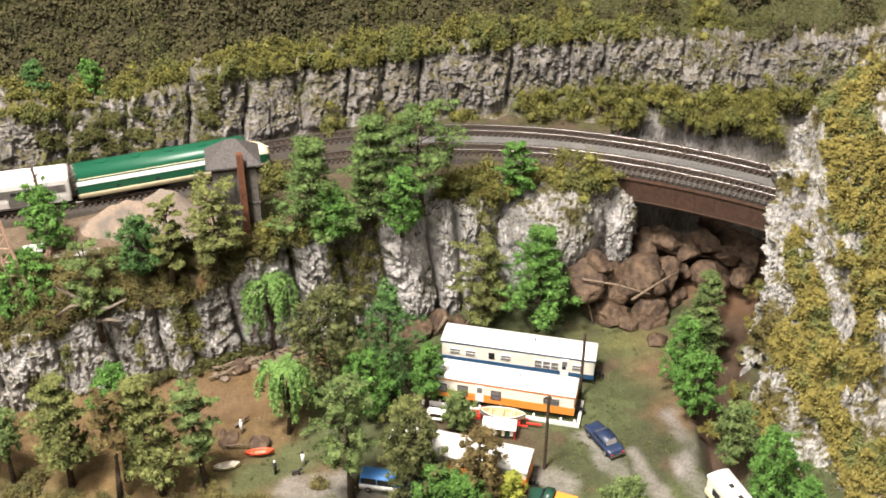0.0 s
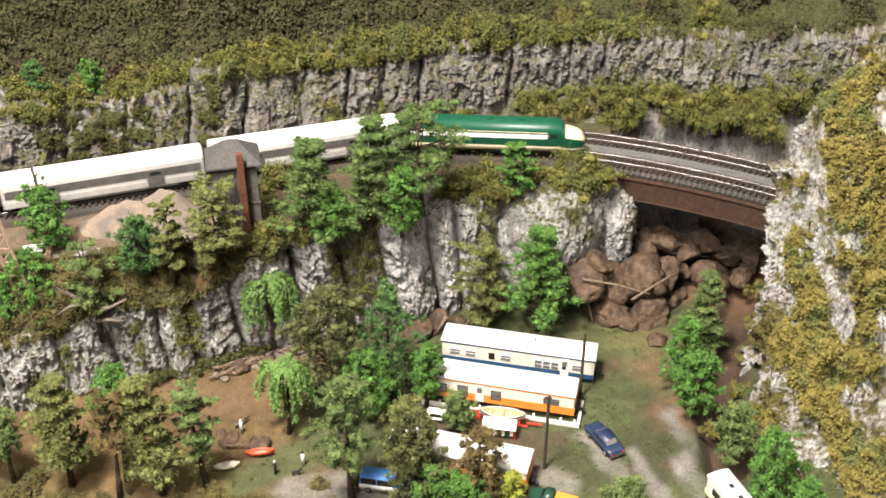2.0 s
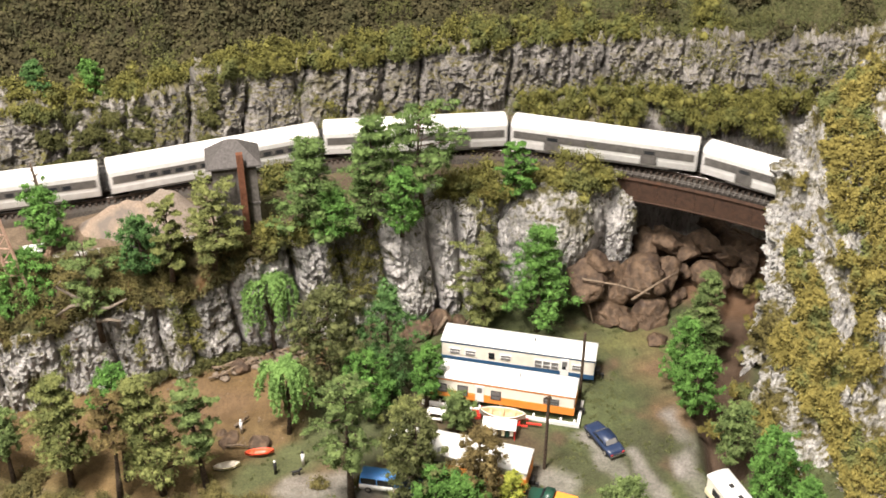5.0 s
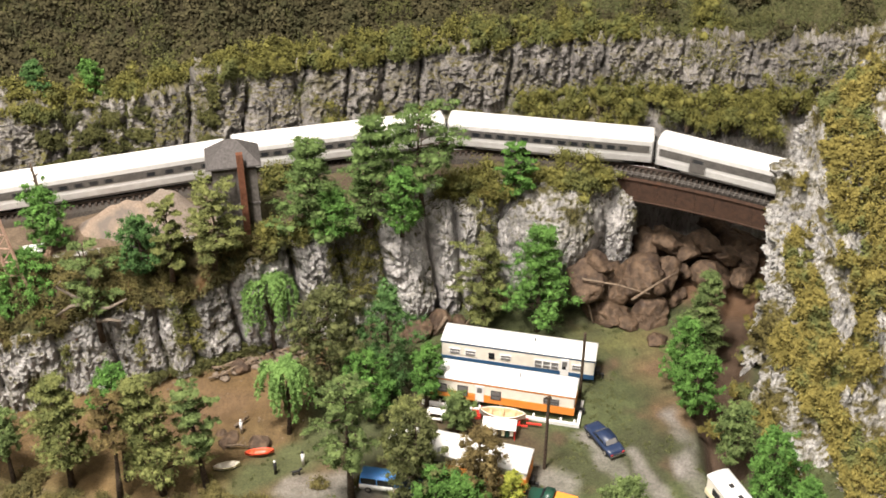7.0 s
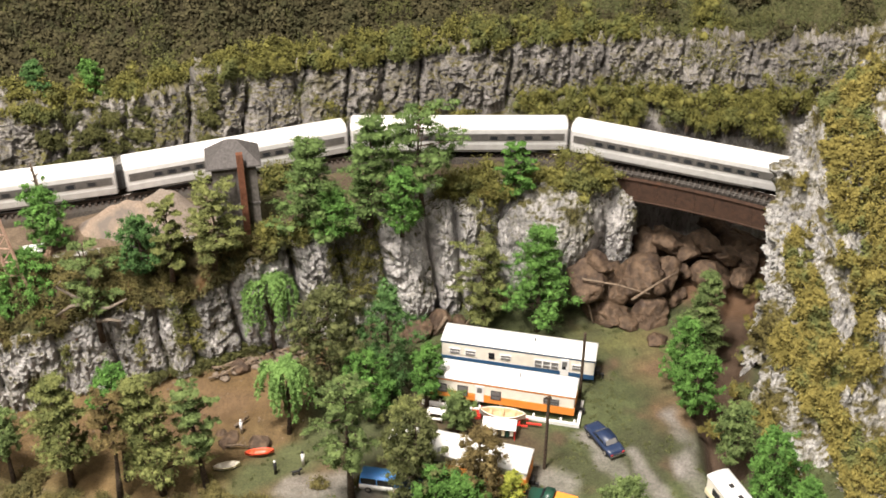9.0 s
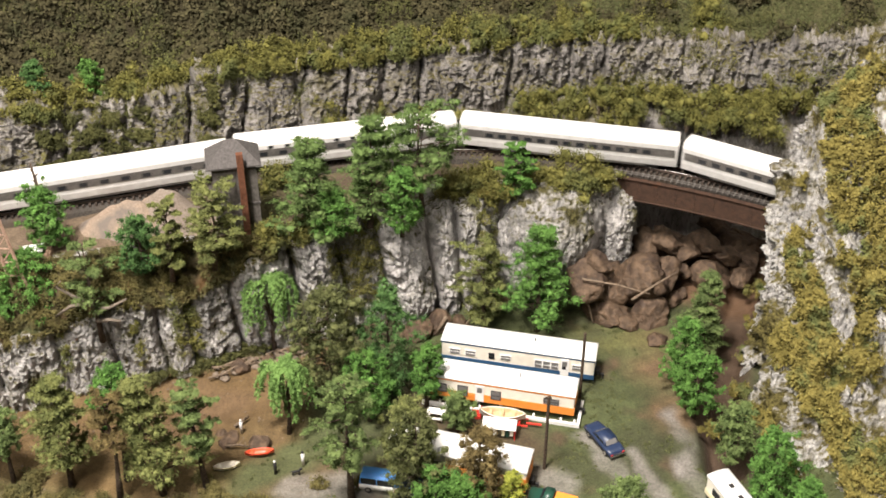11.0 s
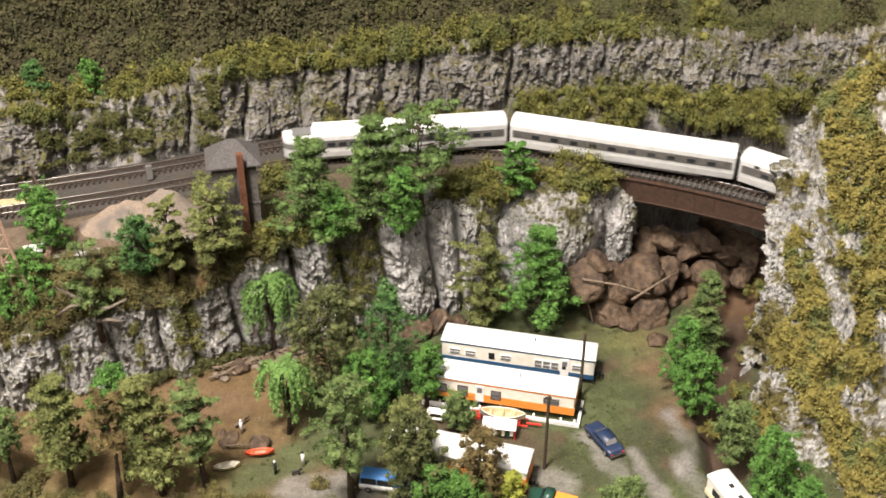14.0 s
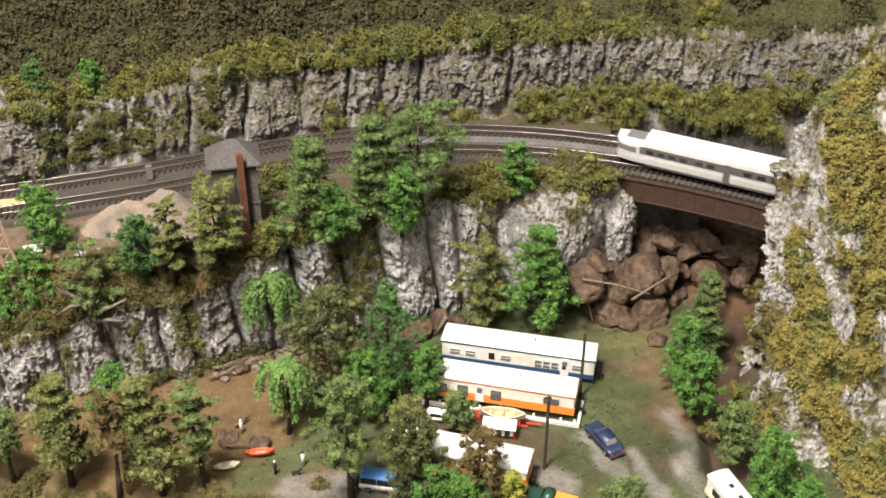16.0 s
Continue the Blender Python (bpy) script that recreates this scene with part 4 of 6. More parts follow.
def tree(x, y, z, h, w, kind, mat, label, bare=0.25, lean=0.0, density=1.0):
    """A tapered trunk with limbs and a crown of many small leaves in clumps."""
    t = thing("tree", pose(x, y, z - 0.002, 0, 0, rng.uniform(0, 360)), label, "tree", "model trees")
    bm = bmesh.new()
    r0 = 0.0013 + 0.0145 * h
    bend = rng.normal(size=2) * h * 0.03
    mid = Vector((bend[0] + lean * h, bend[1], h * 0.5))
    top = Vector((bend[0] * 0.4 + lean * h, bend[1] * 0.4, h * 0.93))
    tube(bm, [(0, 0, -0.004), (bend[0] * 0.4, bend[1] * 0.4, h * 0.22), mid, top], [r0 * 1.25, r0 * 0.8, r0 * 0.55, r0 * 0.12], 8)
    C, R = [], []
    skew = rng.uniform(0, 6.28)
    n = {"conifer": 42, "pine": 32, "round": 58, "willow": 40}[kind]
    n = int(n * density)
    for i in range(n):
        a = i * 2.4 + rng.uniform(-0.4, 0.4)
        v = (i + 0.5) / n
        if kind == "willow":
            arch = 0.42 * w * rng.uniform(0.35, 1.05)
            fall = rng.uniform(0.25, 0.62) * h
            p = Vector((arch * 0.5 * math.cos(a), arch * 0.5 * math.sin(a), h * 0.93))
            for k in range(30):
                g = k / 29
                out = arch * math.sin(0.5 * math.pi * min(1, g * 1.7)) * (1.0 + 0.12 * g)
                C.append(Vector((out * math.cos(a) + rng.normal() * w * 0.014, out * math.sin(a) + rng.normal() * w * 0.014, h * 0.95 - fall * max(0, g - 0.25) / 0.75 + 0.03 * h * math.sin(3.1 * g))))
                R.append(w * (0.050 - 0.024 * g) * rng.uniform(0.8, 1.2))
            if i % 2 == 0:
                tube(bm, [(0, 0, h * 0.35), p + Vector((0, 0, 0.002))], [r0 * 0.35, r0 * 0.1], 5, False)
            continue
        tiers = 8 if kind == "conifer" else 7
        step = v if kind == "round" else (math.floor(v * tiers) + 0.5 + rng.uniform(-0.12, 0.12)) / tiers
        zz = h * (bare + (0.96 - bare) * step)
        if kind == "conifer":
            reach = 0.50 * w * (1.0 - 0.78 * v ** 1.2) * rng.uniform(0.5, 1.2) * (0.95 + 0.22 * math.sin(a + skew))
        elif kind == "pine":
            reach = 0.50 * w * (1 - abs(v - 0.45) ** 1.7) * rng.uniform(0.45, 1.2) * (0.95 + 0.22 * math.sin(a + skew))
        else:
            reach = 0.5 * w * math.sqrt(max(0.10, 1 - (1.75 * v - 0.75) ** 2)) * rng.uniform(0.35, 0.98)
        out = Vector((math.cos(a), math.sin(a), 0))
        across_it = Vector((-out.y, out.x, 0))
        root = Vector((bend[0] * v + lean * h * v, bend[1] * v, zz))
        tip = root + out * reach + Vector((0, 0, reach * rng.uniform(-0.1, 0.22)))
        if i % 2 == 0 or kind != "round":
            low = root - Vector((0, 0, reach * 0.25))
            tube(bm, [low, low.lerp(tip, 0.6), tip], [r0 * 0.26, r0 * 0.17, r0 * 0.06], 5, False)
        if kind == "round":
            rad = w * rng.uniform(0.07, 0.12)
            C += [tip, tip + Vector(rng.normal(size=3) * rad * 0.7), root.lerp(tip, 0.6) + Vector(rng.normal(size=3) * rad * 0.6)]
            R += [rad, rad * rng.uniform(0.55, 0.85), rad * rng.uniform(0.5, 0.8)]
            continue
        # a bough: flat tufts side by side along the limb, the outer ones smaller
        rad = w * rng.uniform(0.09, 0.135) * (1.1 - 0.35 * v)
        for f, side, size in ((0.42, 0.0, 0.9), (0.68, 0.75, 0.9), (0.72, -0.75, 0.85), (0.92, 0.25, 0.85), (1.05, -0.3, 0.6)):
            C.append(root.lerp(tip, f) + across_it * side * rad + Vector(rng.normal(size=3) * rad * 0.16))
            R.append(rad * size * rng.uniform(0.8, 1.15))
    part("trunk", bm, BARK, t, smooth=True)
    per = {"conifer": 118, "pine": 130, "round": 102, "willow": 18}[kind]
    flat = {"conifer": 0.44, "pine": 0.44, "round": 0.85, "willow": 1.0}[kind]
    tri_mesh("crown", *leaf_cloud(np.array(C), np.array(R), per, 0.0018, flat, 0.45, 0.48), mat, t)
    return t


OLIVE_L = "olive-green foam model tree with a brown trunk"
GREEN_L = "mid-green model tree with clumped foliage"
BRIGHT_L = "bright green model tree with clumped foliage"
DARK_L = "dark green model tree with dense foliage"


def trees():
    # foreground row by the creek flat
    tree(-0.4167, 0.9051, 0.0, 0.1676, 0.0838, "conifer", LEAF_OLIVE, OLIVE_L, 0.24)
    tree(-0.3566, 0.882, 0.0, 0.1622, 0.046, "pine", LEAF_BROWN, "brown model tree with bare lower limbs", 0.5, 0.0, 0.6)
    tree(-0.3113, 0.893, 0.0, 0.1778, 0.092, "conifer", LEAF_OLIVE, OLIVE_L, 0.22)
    tree(-0.2652, 0.9034, 0.0, 0.1514, 0.0500, "pine", LEAF_GREEN, GREEN_L, 0.36)
    tree(-0.3577, 0.9165, 0.0, 0.1619, 0.0512, "round", LEAF_BRIGHT, BRIGHT_L, 0.55)
    tree(-0.4838, 0.9103, 0.0, 0.112, 0.0446, "round", LEAF_GREEN, GREEN_L, 0.42)
    tree(-0.5224, 0.9209, 0.0, 0.1268, 0.0706, "round", LEAF_GREEN, GREEN_L, 0.3)
    tree(-0.1015, 0.8846, 0.0, 0.1827, 0.0690, "pine", LEAF_GREEN, GREEN_L, 0.3)
    tree(-0.1824, 0.9903, 0.0, 0.1042, 0.0751, "willow", LEAF_WILLOW, "weeping green model willow beside the creek flat", 0.3)
    tree(-0.2178, 1.1415, 0.0, 0.1273, 0.0821, "willow", LEAF_WILLOW, "weeping bright green model willow under the cliff", 0.3)
    # the grove in the middle
    tree(-0.1391, 1.0505, 0.0, 0.172, 0.1050, "round", LEAF_DEEP, "broad dark olive model tree in the grove", 0.12, 0.0, 1.9)
    tree(-0.0702, 1.0662, 0.0, 0.1544, 0.0877, "round", LEAF_DARK, DARK_L, 0.1)
    tree(-0.0878, 1.0148, 0.0, 0.1049, 0.0749, "round", LEAF_BRIGHT, BRIGHT_L, 0.15)
    tree(-0.02, 1.0401, 0.0, 0.0945, 0.047, "round", LEAF_BRIGHT, BRIGHT_L, 0.25)
    t = tree(-0.0438, 0.9034, 0.0, 0.1302, 0.066, "round", LEAF_OLIVE, "olive model tree with white blossom tufts", 0.35)
    back = t.matrix_world.inverted()
    for (x, y, z), k in (((-0.0522, 0.885, 0.0981), 0.0042), ((-0.0287, 0.885, 0.1029), 0.0045), ((-0.0383, 0.885, 0.1013), 0.0022), ((-0.0565, 0.885, 0.0907), 0.0016)):
        bm = bmesh.new()
        bmesh.ops.create_icosphere(bm, subdivisions=2, radius=k)
        for v in bm.verts:
            v.co = back @ (Vector((x, y, z)) + Vector((v.co.x * 1.1, v.co.y, v.co.z * 0.7)) * (1 + 0.3 * noise.noise(v.co * 400)))
        part("blossom", bm, WHITE, t, "white blossom tuft", True)
    tree(-0.0287, 0.8778, 0.0, 0.1295, 0.0749, "round", LEAF_DEEP, "dark olive model tree in front of the camper", 0.2)
    tree(0.0378, 0.8695, 0.0, 0.1158, 0.0714, "round", LEAF_BROWN, "brown-leaved model tree in front of the camper", 0.25)
    tree(0.0188, 0.9903, 0.0, 0.0636, 0.0416, "round", LEAF_GREEN, "small green model tree on the camp lawn", 0.25)
    tree(-0.0055, 0.8572, 0.0, 0.0743, 0.0492, "round", LEAF_BRIGHT, BRIGHT_L, 0.1)
    tree(0.0251, 0.8491, 0.0, 0.0766, 0.049, "round", LEAF_BRIGHT, BRIGHT_L, 0.1)
    tree(0.0732, 0.8572, 0.0, 0.0685, 0.0357, "round", LEAF_YELLOW, "yellow-green rounded model shrub", 0.05)
    tree(0.1923, 0.8411, 0.0, 0.0707, 0.0609, "round", LEAF_GREEN, GREEN_L, 0.1)
    # behind the mobile homes
    tree(0.0541, 1.1853, 0.0, 0.1502, 0.0789, "pine", LEAF_OLIVE, OLIVE_L, 0.15)
    tree(0.1247, 1.1853, 0.0, 0.1754, 0.1022, "conifer", LEAF_FIR, "tall green model conifer behind the mobile homes", 0.2)
    # along the stream
    tree(0.3359, 1.1496, 0.0, 0.125, 0.0678, "conifer", LEAF_GREEN, GREEN_L, 0.05)
    tree(0.2906, 1.0662, 0.0, 0.1147, 0.0519, "round", LEAF_BRIGHT, BRIGHT_L, 0.15)
    tree(0.3031, 1.0198, 0.0, 0.1025, 0.0574, "round", LEAF_BRIGHT, BRIGHT_L, 0.15)
    tree(0.3294, 0.9433, 0.0, 0.084, 0.0553, "round", LEAF_GREEN, GREEN_L, 0.15)
    tree(0.3601, 0.8862, 0.0, 0.0977, 0.0721, "round", LEAF_BRIGHT, BRIGHT_L, 0.1)
    tree(0.3912, 0.8451, 0.0, 0.0642, 0.0427, "round", LEAF_BRIGHT, BRIGHT_L, 0.1)
    # on the shelf before the tracks
    tree(-0.1562, 1.1666, 0.165, 0.1416, 0.1018, "conifer", LEAF_PINE, GREEN_L, 0.1)
    tree(-0.1348, 1.1603, 0.165, 0.0727, 0.0625, "round", LEAF_BRIGHT, BRIGHT_L, 0.1)
    tree(-0.0914, 1.1924, 0.165, 0.1555, 0.1034, "conifer", LEAF_PINE, GREEN_L, 0.12)
    tree(-0.0259, 1.219, 0.165, 0.1555, 0.1007, "pine", LEAF_PINE, "tall green model pine with bare lower limbs", 0.3)
    tree(-0.0507, 1.1781, 0.16, 0.0962, 0.0549, "round", LEAF_BRIGHT, BRIGHT_L, 0.1)
    tree(0.0928, 1.2606, 0.165, 0.0825, 0.0457, "pine", LEAF_BRIGHT, "slim bright green model sapling on the rock edge", 0.1)
    # round the sand yard
    tree(-0.4737, 1.1354, 0.165, 0.0875, 0.065, "round", LEAF_BRIGHT, BRIGHT_L, 0.1)
    t = tree(-0.4105, 1.070, 0.080, 0.150, 0.072, "pine", LEAF_GREEN, "gnarled green model pine with bare limbs", 0.30, 0.0, 0.42)
    turn = -t.matrix_world.to_euler().z
    for pts in (((0, -0.004, 0.050), (-0.022, -0.010, 0.072), (-0.036, -0.012, 0.086), (-0.030, -0.012, 0.094)), ((0, -0.004, 0.046), (0.020, -0.010, 0.054), (0.042, -0.012, 0.068)),
                ((0, -0.004, 0.058), (-0.026, -0.010, 0.056), (-0.046, -0.008, 0.040)), ((0, -0.004, 0.030), (0.018, -0.010, 0.036), (0.030, -0.010, 0.034))):
        bm = bmesh.new()
        spin = Matrix.Rotation(turn, 4, "Z")
        tube(bm, [spin @ Vector(p) for p in pts], [0.0028, 0.0021, 0.0014, 0.0008][:len(pts)], 8)
        part("bare_limb", bm, DEADLIMB, t, "bare grey-brown limb", True)
    tree(-0.3596, 1.1079, 0.155, 0.0743, 0.0642, "round", LEAF_DARK, DARK_L, 0.05)
    tree(-0.3224, 1.0974, 0.15, 0.114, 0.0417, "pine", LEAF_OLIVE, OLIVE_L, 0.15)
    tree(-0.2723, 1.1066, 0.16, 0.1157, 0.0708, "pine", LEAF_OLIVE, OLIVE_L, 0.15)
    tree(-0.4899, 1.08, 0.1041, 0.0919, 0.0713, "round", LEAF_BRIGHT, BRIGHT_L, 0.1)
    tree(-0.524, 1.07, 0.0948, 0.0747, 0.0609, "round", LEAF_BRIGHT, BRIGHT_L, 0.1)
    # on the back ledge
    tree(-0.5358, 1.34, 0.2476, 0.0743, 0.0493, "conifer", LEAF_DARK, "small dark green model conifer on the cliff top", 0.1)
    tree(-0.4708, 1.37, 0.2408, 0.0659, 0.0411, "round", LEAF_FIR, "small bright green model tree on the cliff top", 0.2)


trees()
ground_cover()
front_grass()

# ---- railway ----


def ribbon(name, s0, s1, side, profile, mat, step=0.012, smooth=False, parent=None):
    """A profile of (across, up) swept along the track."""
    ss = np.arange(s0, s1 + 1e-6, step)
    secs = []
    for s in ss:
        x, y, a = on_track(s, side)
        secs.append([Vector((x - math.sin(a) * u, y + math.cos(a) * u, v - DROP)) for u, v in profile])
    bm = bmesh.new()
    loft(bm, secs)
    return part(name, bm, mat, parent, smooth=smooth)


def railway():
    bed = ribbon("roadbed", -3.9, 0.49, 0.5 * SPACE, [(-0.062, 0.150), (-0.052, 0.1745), (0.052, 0.1745), (0.062, 0.150)], BALLAST)
    tagged(bed, "dark grey ballast bed under two tracks", "ballast", kind="structure")
    bed = ribbon("roadbed", 0.82, 4.4, 0.5 * SPACE, [(-0.062, -0.01), (-0.05, 0.1745), (0.05, 0.1745), (0.062, -0.01)], BALLAST)
    tagged(bed, "dark grey ballast bed under two tracks", "ballast", kind="structure")
    strip = ribbon("gravel_strip", 0.18, 0.84, 0.5 * SPACE, [(-0.0085, 0.170), (-0.0085, 0.1772), (0.0085, 0.1772), (0.0085, 0.170)], SLAB)
    tagged(strip, "pale grey gravel strip between the tracks", "gravel", kind="structure")
    tie = box(bmesh.new(), -0.0014, 0.0014, -0.0155, 0.0155, 0.1735, 0.1782)
    me = bpy.data.meshes.new("tie")
    tie.to_mesh(me)
    tie.free()
    me.materials.append(TIE)
    for side in (0.0, SPACE):
        t = thing("railway_track", Matrix(), "model railway track with brown ties and polished rails", "track", "two parallel tracks")
        for off, nm in ((-0.00825, "rail"), (0.00825, "rail")):
            rail = ribbon(nm, -3.9, 4.4, side + off, [(-0.0009, 0.1775), (-0.0005, RAIL_Z + 0.0046), (0.0005, RAIL_Z + 0.0046), (0.0009, 0.1775)], RAIL, parent=t)
            ribbon("rail_head", -3.9, 4.4, side + off, [(0.0009 * math.cos(a), RAIL_Z + 0.0042 + 0.0008 * math.sin(a)) for a in np.linspace(math.pi, 0, 9)], RAILTOP, smooth=True, parent=rail)
        far = bmesh.new()
        for s in np.arange(-3.9, 4.4, 0.0078):
            x, y, a = on_track(s, side)
            m = pose(x, y, -DROP, 0, 0, math.degrees(a))
            if -0.42 < s < 0.74:
                o = new("tie", me)
                o.parent, o.matrix_local = t, m
            else:
                box(far, -0.0014, 0.0014, -0.0155, 0.0155, 0.1735, 0.1782, m=m)
        far_ties = part("far_ties", far, TIE, t)
        far_ties["kind"] = "stuff"


railway()


def bridge():
    b = thing("girder_bridge", Matrix(), "rust-brown plate girder bridge over the stream", "bridge")
    for side, top in ((-0.026, 0.168), (SPACE + 0.024, 0.168)):
        g = ribbon("girder", 0.485, 0.83, side, [(-0.0012, 0.1385), (-0.0012, top), (0.0012, top), (0.0012, 0.1385)], RUST, parent=b)
        ribbon("flange", 0.485, 0.83, side, [(-0.0035, top), (-0.0035, top + 0.0012), (0.0035, top + 0.0012), (0.0035, top)], RUST, parent=g)
        ribbon("flange", 0.485, 0.83, side, [(-0.0035, 0.1373), (-0.0035, 0.1385), (0.0035, 0.1385), (0.0035, 0.1373)], RUST, parent=g)
        for s in np.arange(0.50, 0.82, 0.026):
            x, y, a = on_track(s, side)
            boxed("stiffener", (-0.0004, 0.0004, -0.0019, 0.0019, 0.1385, top), RUST, g, m=pose(x, y, -DROP, 0, 0, math.degrees(a)))
    ribbon("deck", 0.485, 0.83, 0.5 * SPACE, [(-0.046, 0.166), (-0.046, 0.1735), (0.046, 0.1735), (0.046, 0.166)], BALLAST, parent=b)
    for k, s in enumerate(np.arange(0.49, 0.83, 0.0078)):
        x, y, a = on_track(s, -0.0205)
        boxed("walkway_rung", (-0.0006, 0.0006, -0.0055, 0.0050, 0.1738, 0.1750), GREYWOOD, b, m=pose(x, y, -DROP, 0, 0, math.degrees(a)))
    for side in (-0.0235, -0.0190):
        ribbon("walkway_rod", 0.487, 0.83, side, [(-0.0004, 0.1748), (-0.0004, 0.1756), (0.0004, 0.1756), (0.0004, 0.1748)], GREYWOOD, parent=b)
    x, y, a = on_track(0.478, 0.5 * SPACE)
    ab = boxed("abutment", (-0.012, 0.012, -0.066, 0.066, -0.02, 0.152), CONCRETE, None, bevel=0.001, m=pose(x, y, 0, 0, 0, math.degrees(a)))
    tagged(ab, "brown weathered concrete abutment under the bridge end", "abutment", kind="structure")


bridge()

# ---- train ----


def truck(parent, x, mat=BLACK):
    t = boxed("truck", (x - 0.017, x + 0.017, -0.0135, 0.0135, 0.003, 0.0075), mat, parent, "black wheel truck", 0.001)
    for wx in (x - 0.0125, x + 0.0125):
        bm = bmesh.new()
        for yy in (-0.0095, 0.0072):
            tube(bm, [(wx, yy, 0.0052), (wx, yy + 0.0023, 0.0052)], [0.0052, 0.0052], 14)
        part("wheel_set", bm, BLACK, t)


def car_profile(w, h, sill):
    """Half section of a fluted stainless car: (across, up)."""
    e = h - 0.0095
    pts = [(0.5 * w - 0.001, sill)]
    for k in range(5):
        z = sill + 0.001 + k * 0.0018
        pts += [(0.5 * w, z), (0.5 * w - 0.0005, z + 0.0011)]
    pts += [(0.5 * w - 0.0002, sill + 0.0112), (0.5 * w - 0.0002, e)]
    n = 9
    for k in range(1, n + 1):
        a = 0.5 * math.pi * k / n
        pts.append(((0.5 * w - 0.0002) * math.cos(a) ** 0.8 if k < n else 0.0, e + (h - e) * math.sin(a)))
    return pts, e


def coach(length, kind, label, round_end=False):
    w, h, sill = 0.0352, 0.0487, 0.0085
    t = thing("passenger_car", Matrix(), label, "passenger car", "cars of the train")
    half, eave = car_profile(w, h, sill)
    L = length - 0.0105
    secs = []
    xs = [(-0.5 * L, 0.94), (-0.5 * L + 0.0015, 1.0), (0.5 * L - 0.0015, 1.0), (0.5 * L, 0.94)]
    if round_end:
        R = 0.030
        xs = [(-0.5 * L + R * (1 - math.cos(a)), max(0.28, math.sin(a) ** 0.55)) for a in np.linspace(0.02, 0.5 * math.pi, 9)] + [(-0.5 * L + 0.0385, 1.0), (-0.5 * L + 0.041, 1.0)] + xs[2:]
    for x, k in xs:
        kz = 0.5 * (1 + k)
        if round_end:
            kz = 0.80 if x < -0.5 * L + 0.039 else 0.5 + 0.5 * k
        ring = [Vector((x, -u * k, sill + (v - sill) * kz)) for u, v in half] + [Vector((x, u * k, sill + (v - sill) * kz)) for u, v in half[-2::-1]]
        secs.append(ring)
    bm = bmesh.new()
    rows = loft(bm, secs)
    roof = len(half) - 9
    for row in rows[:-1]:
        for i, q in enumerate(row):
            if roof - 1 <= i < len(row) - roof:
                q.material_index = 1
    part("body", bm, [STEEL, ROOFW], t, "silver fluted body with a white roof", True)
    bm = bmesh.new()
    # window band, each side, and the panes in it
    band_z = (0.0228, 0.0335)
    x0, x1 = (-0.5 * L + 0.034 if round_end else -0.5 * L + 0.004), 0.5 * L - 0.004
    for sgn in (-1, 1):
        y = sgn * 0.5 * w
        yy = sorted((y - sgn * 0.0012, y + sgn * 0.0003))
        boxed("window_band", (x0, x1, *yy, *band_z), STEELDARK, t, "grey panel between the windows")
        py = sorted((y - sgn * 0.0005, y + sgn * 0.0006))
        if kind == "baggage":
            for dx in (-0.27, 0.25):
                boxed("sliding_door", (dx * L - 0.011, dx * L + 0.011, *sorted((y - sgn * 0.001, y + sgn * 0.0007)), 0.0105, 0.0335), STEELDARK, t, "grey sliding baggage door", 0.0003)
            for dx in (-0.27, 0.25):
                boxed("window_pane", (dx * L - 0.007, dx * L + 0.007, *sorted((y, y + sgn * 0.0010)), 0.0255, 0.0305), DARKPANE, t)
            xs2 = []
        elif kind == "coach":
            xs2 = np.linspace(-0.36 * L, 0.36 * L, 13)
        elif kind == "diner":
            xs2 = np.concatenate([np.linspace(-0.4 * L, -0.02 * L, 7), np.linspace(0.16 * L, 0.4 * L, 4)])
        else:
            xs2 = np.linspace(-0.38 * L, 0.4 * L, 10)
        if kind == "observation":
            xs2 = np.array([-0.34, -0.29, -0.24, -0.19, -0.12, -0.07, 0.09, 0.15, 0.21, 0.31, 0.36, 0.41]) * L
        for wx in xs2:
            boxed("window_pane", (wx - 0.0052, wx + 0.0052, *py, 0.0245, 0.0300), DARKPANE, t)
        if kind == "sleeper":
            for wx in np.linspace(0.42 * L, -0.02 * L, 7) * -1:
                boxed("upper_window", (wx - 0.0034, wx + 0.0034, *py, 0.0348, 0.0382), DARKPANE, t)
        if kind == "observation":
            boxed("door", (-0.012 * L, 0.018 * L, *sorted((y, y + sgn * 0.0008)), 0.0105, 0.0345), STEELDARK, t, "recessed grey vestibule door")
        boxed("side_skirt", (-0.36 * L, 0.36 * L, *sorted((y - sgn * 0.0022, y - sgn * 0.0010)), 0.0060, 0.0095), STEELDARK, t)
    if round_end:
        # the row of lounge windows round the tail
        side = [(x - 0.0004, -0.5 * w * k * 1.012) for x, k in xs[:9]]
        line = side[::-1] + [(x, -y) for x, y in side]
        V = [(x, y, z) for x, y in line for z in (0.0225, 0.0300)]
        F = [(2 * i, 2 * i + 1, 2 * i + 3, 2 * i + 2) for i in range(len(line) - 1)]
        mesh_part("tail_window", V, F, GREYPANE, t, "curved lounge window round the tail", True)
        boxed("roof_deck", (-0.5 * L + 0.012, -0.5 * L + 0.0385, -0.0105, 0.0105, 0.0385, 0.0415), GREYPANE, t, "grey glazed low roof over the lounge", 0.0008)
        boxed("tail_fin", (-0.5 * L + 0.0005, -0.5 * L + 0.009, -0.0011, 0.0011, 0.0385, 0.0432), WHITE, t, "white fin on the tail roof", 0.0005)
        boxed("tail_marker", (-0.5 * L - 0.0012, -0.5 * L + 0.001, -0.0014, 0.0014, 0.0335, 0.0358), RED, t, "small red tail marker")
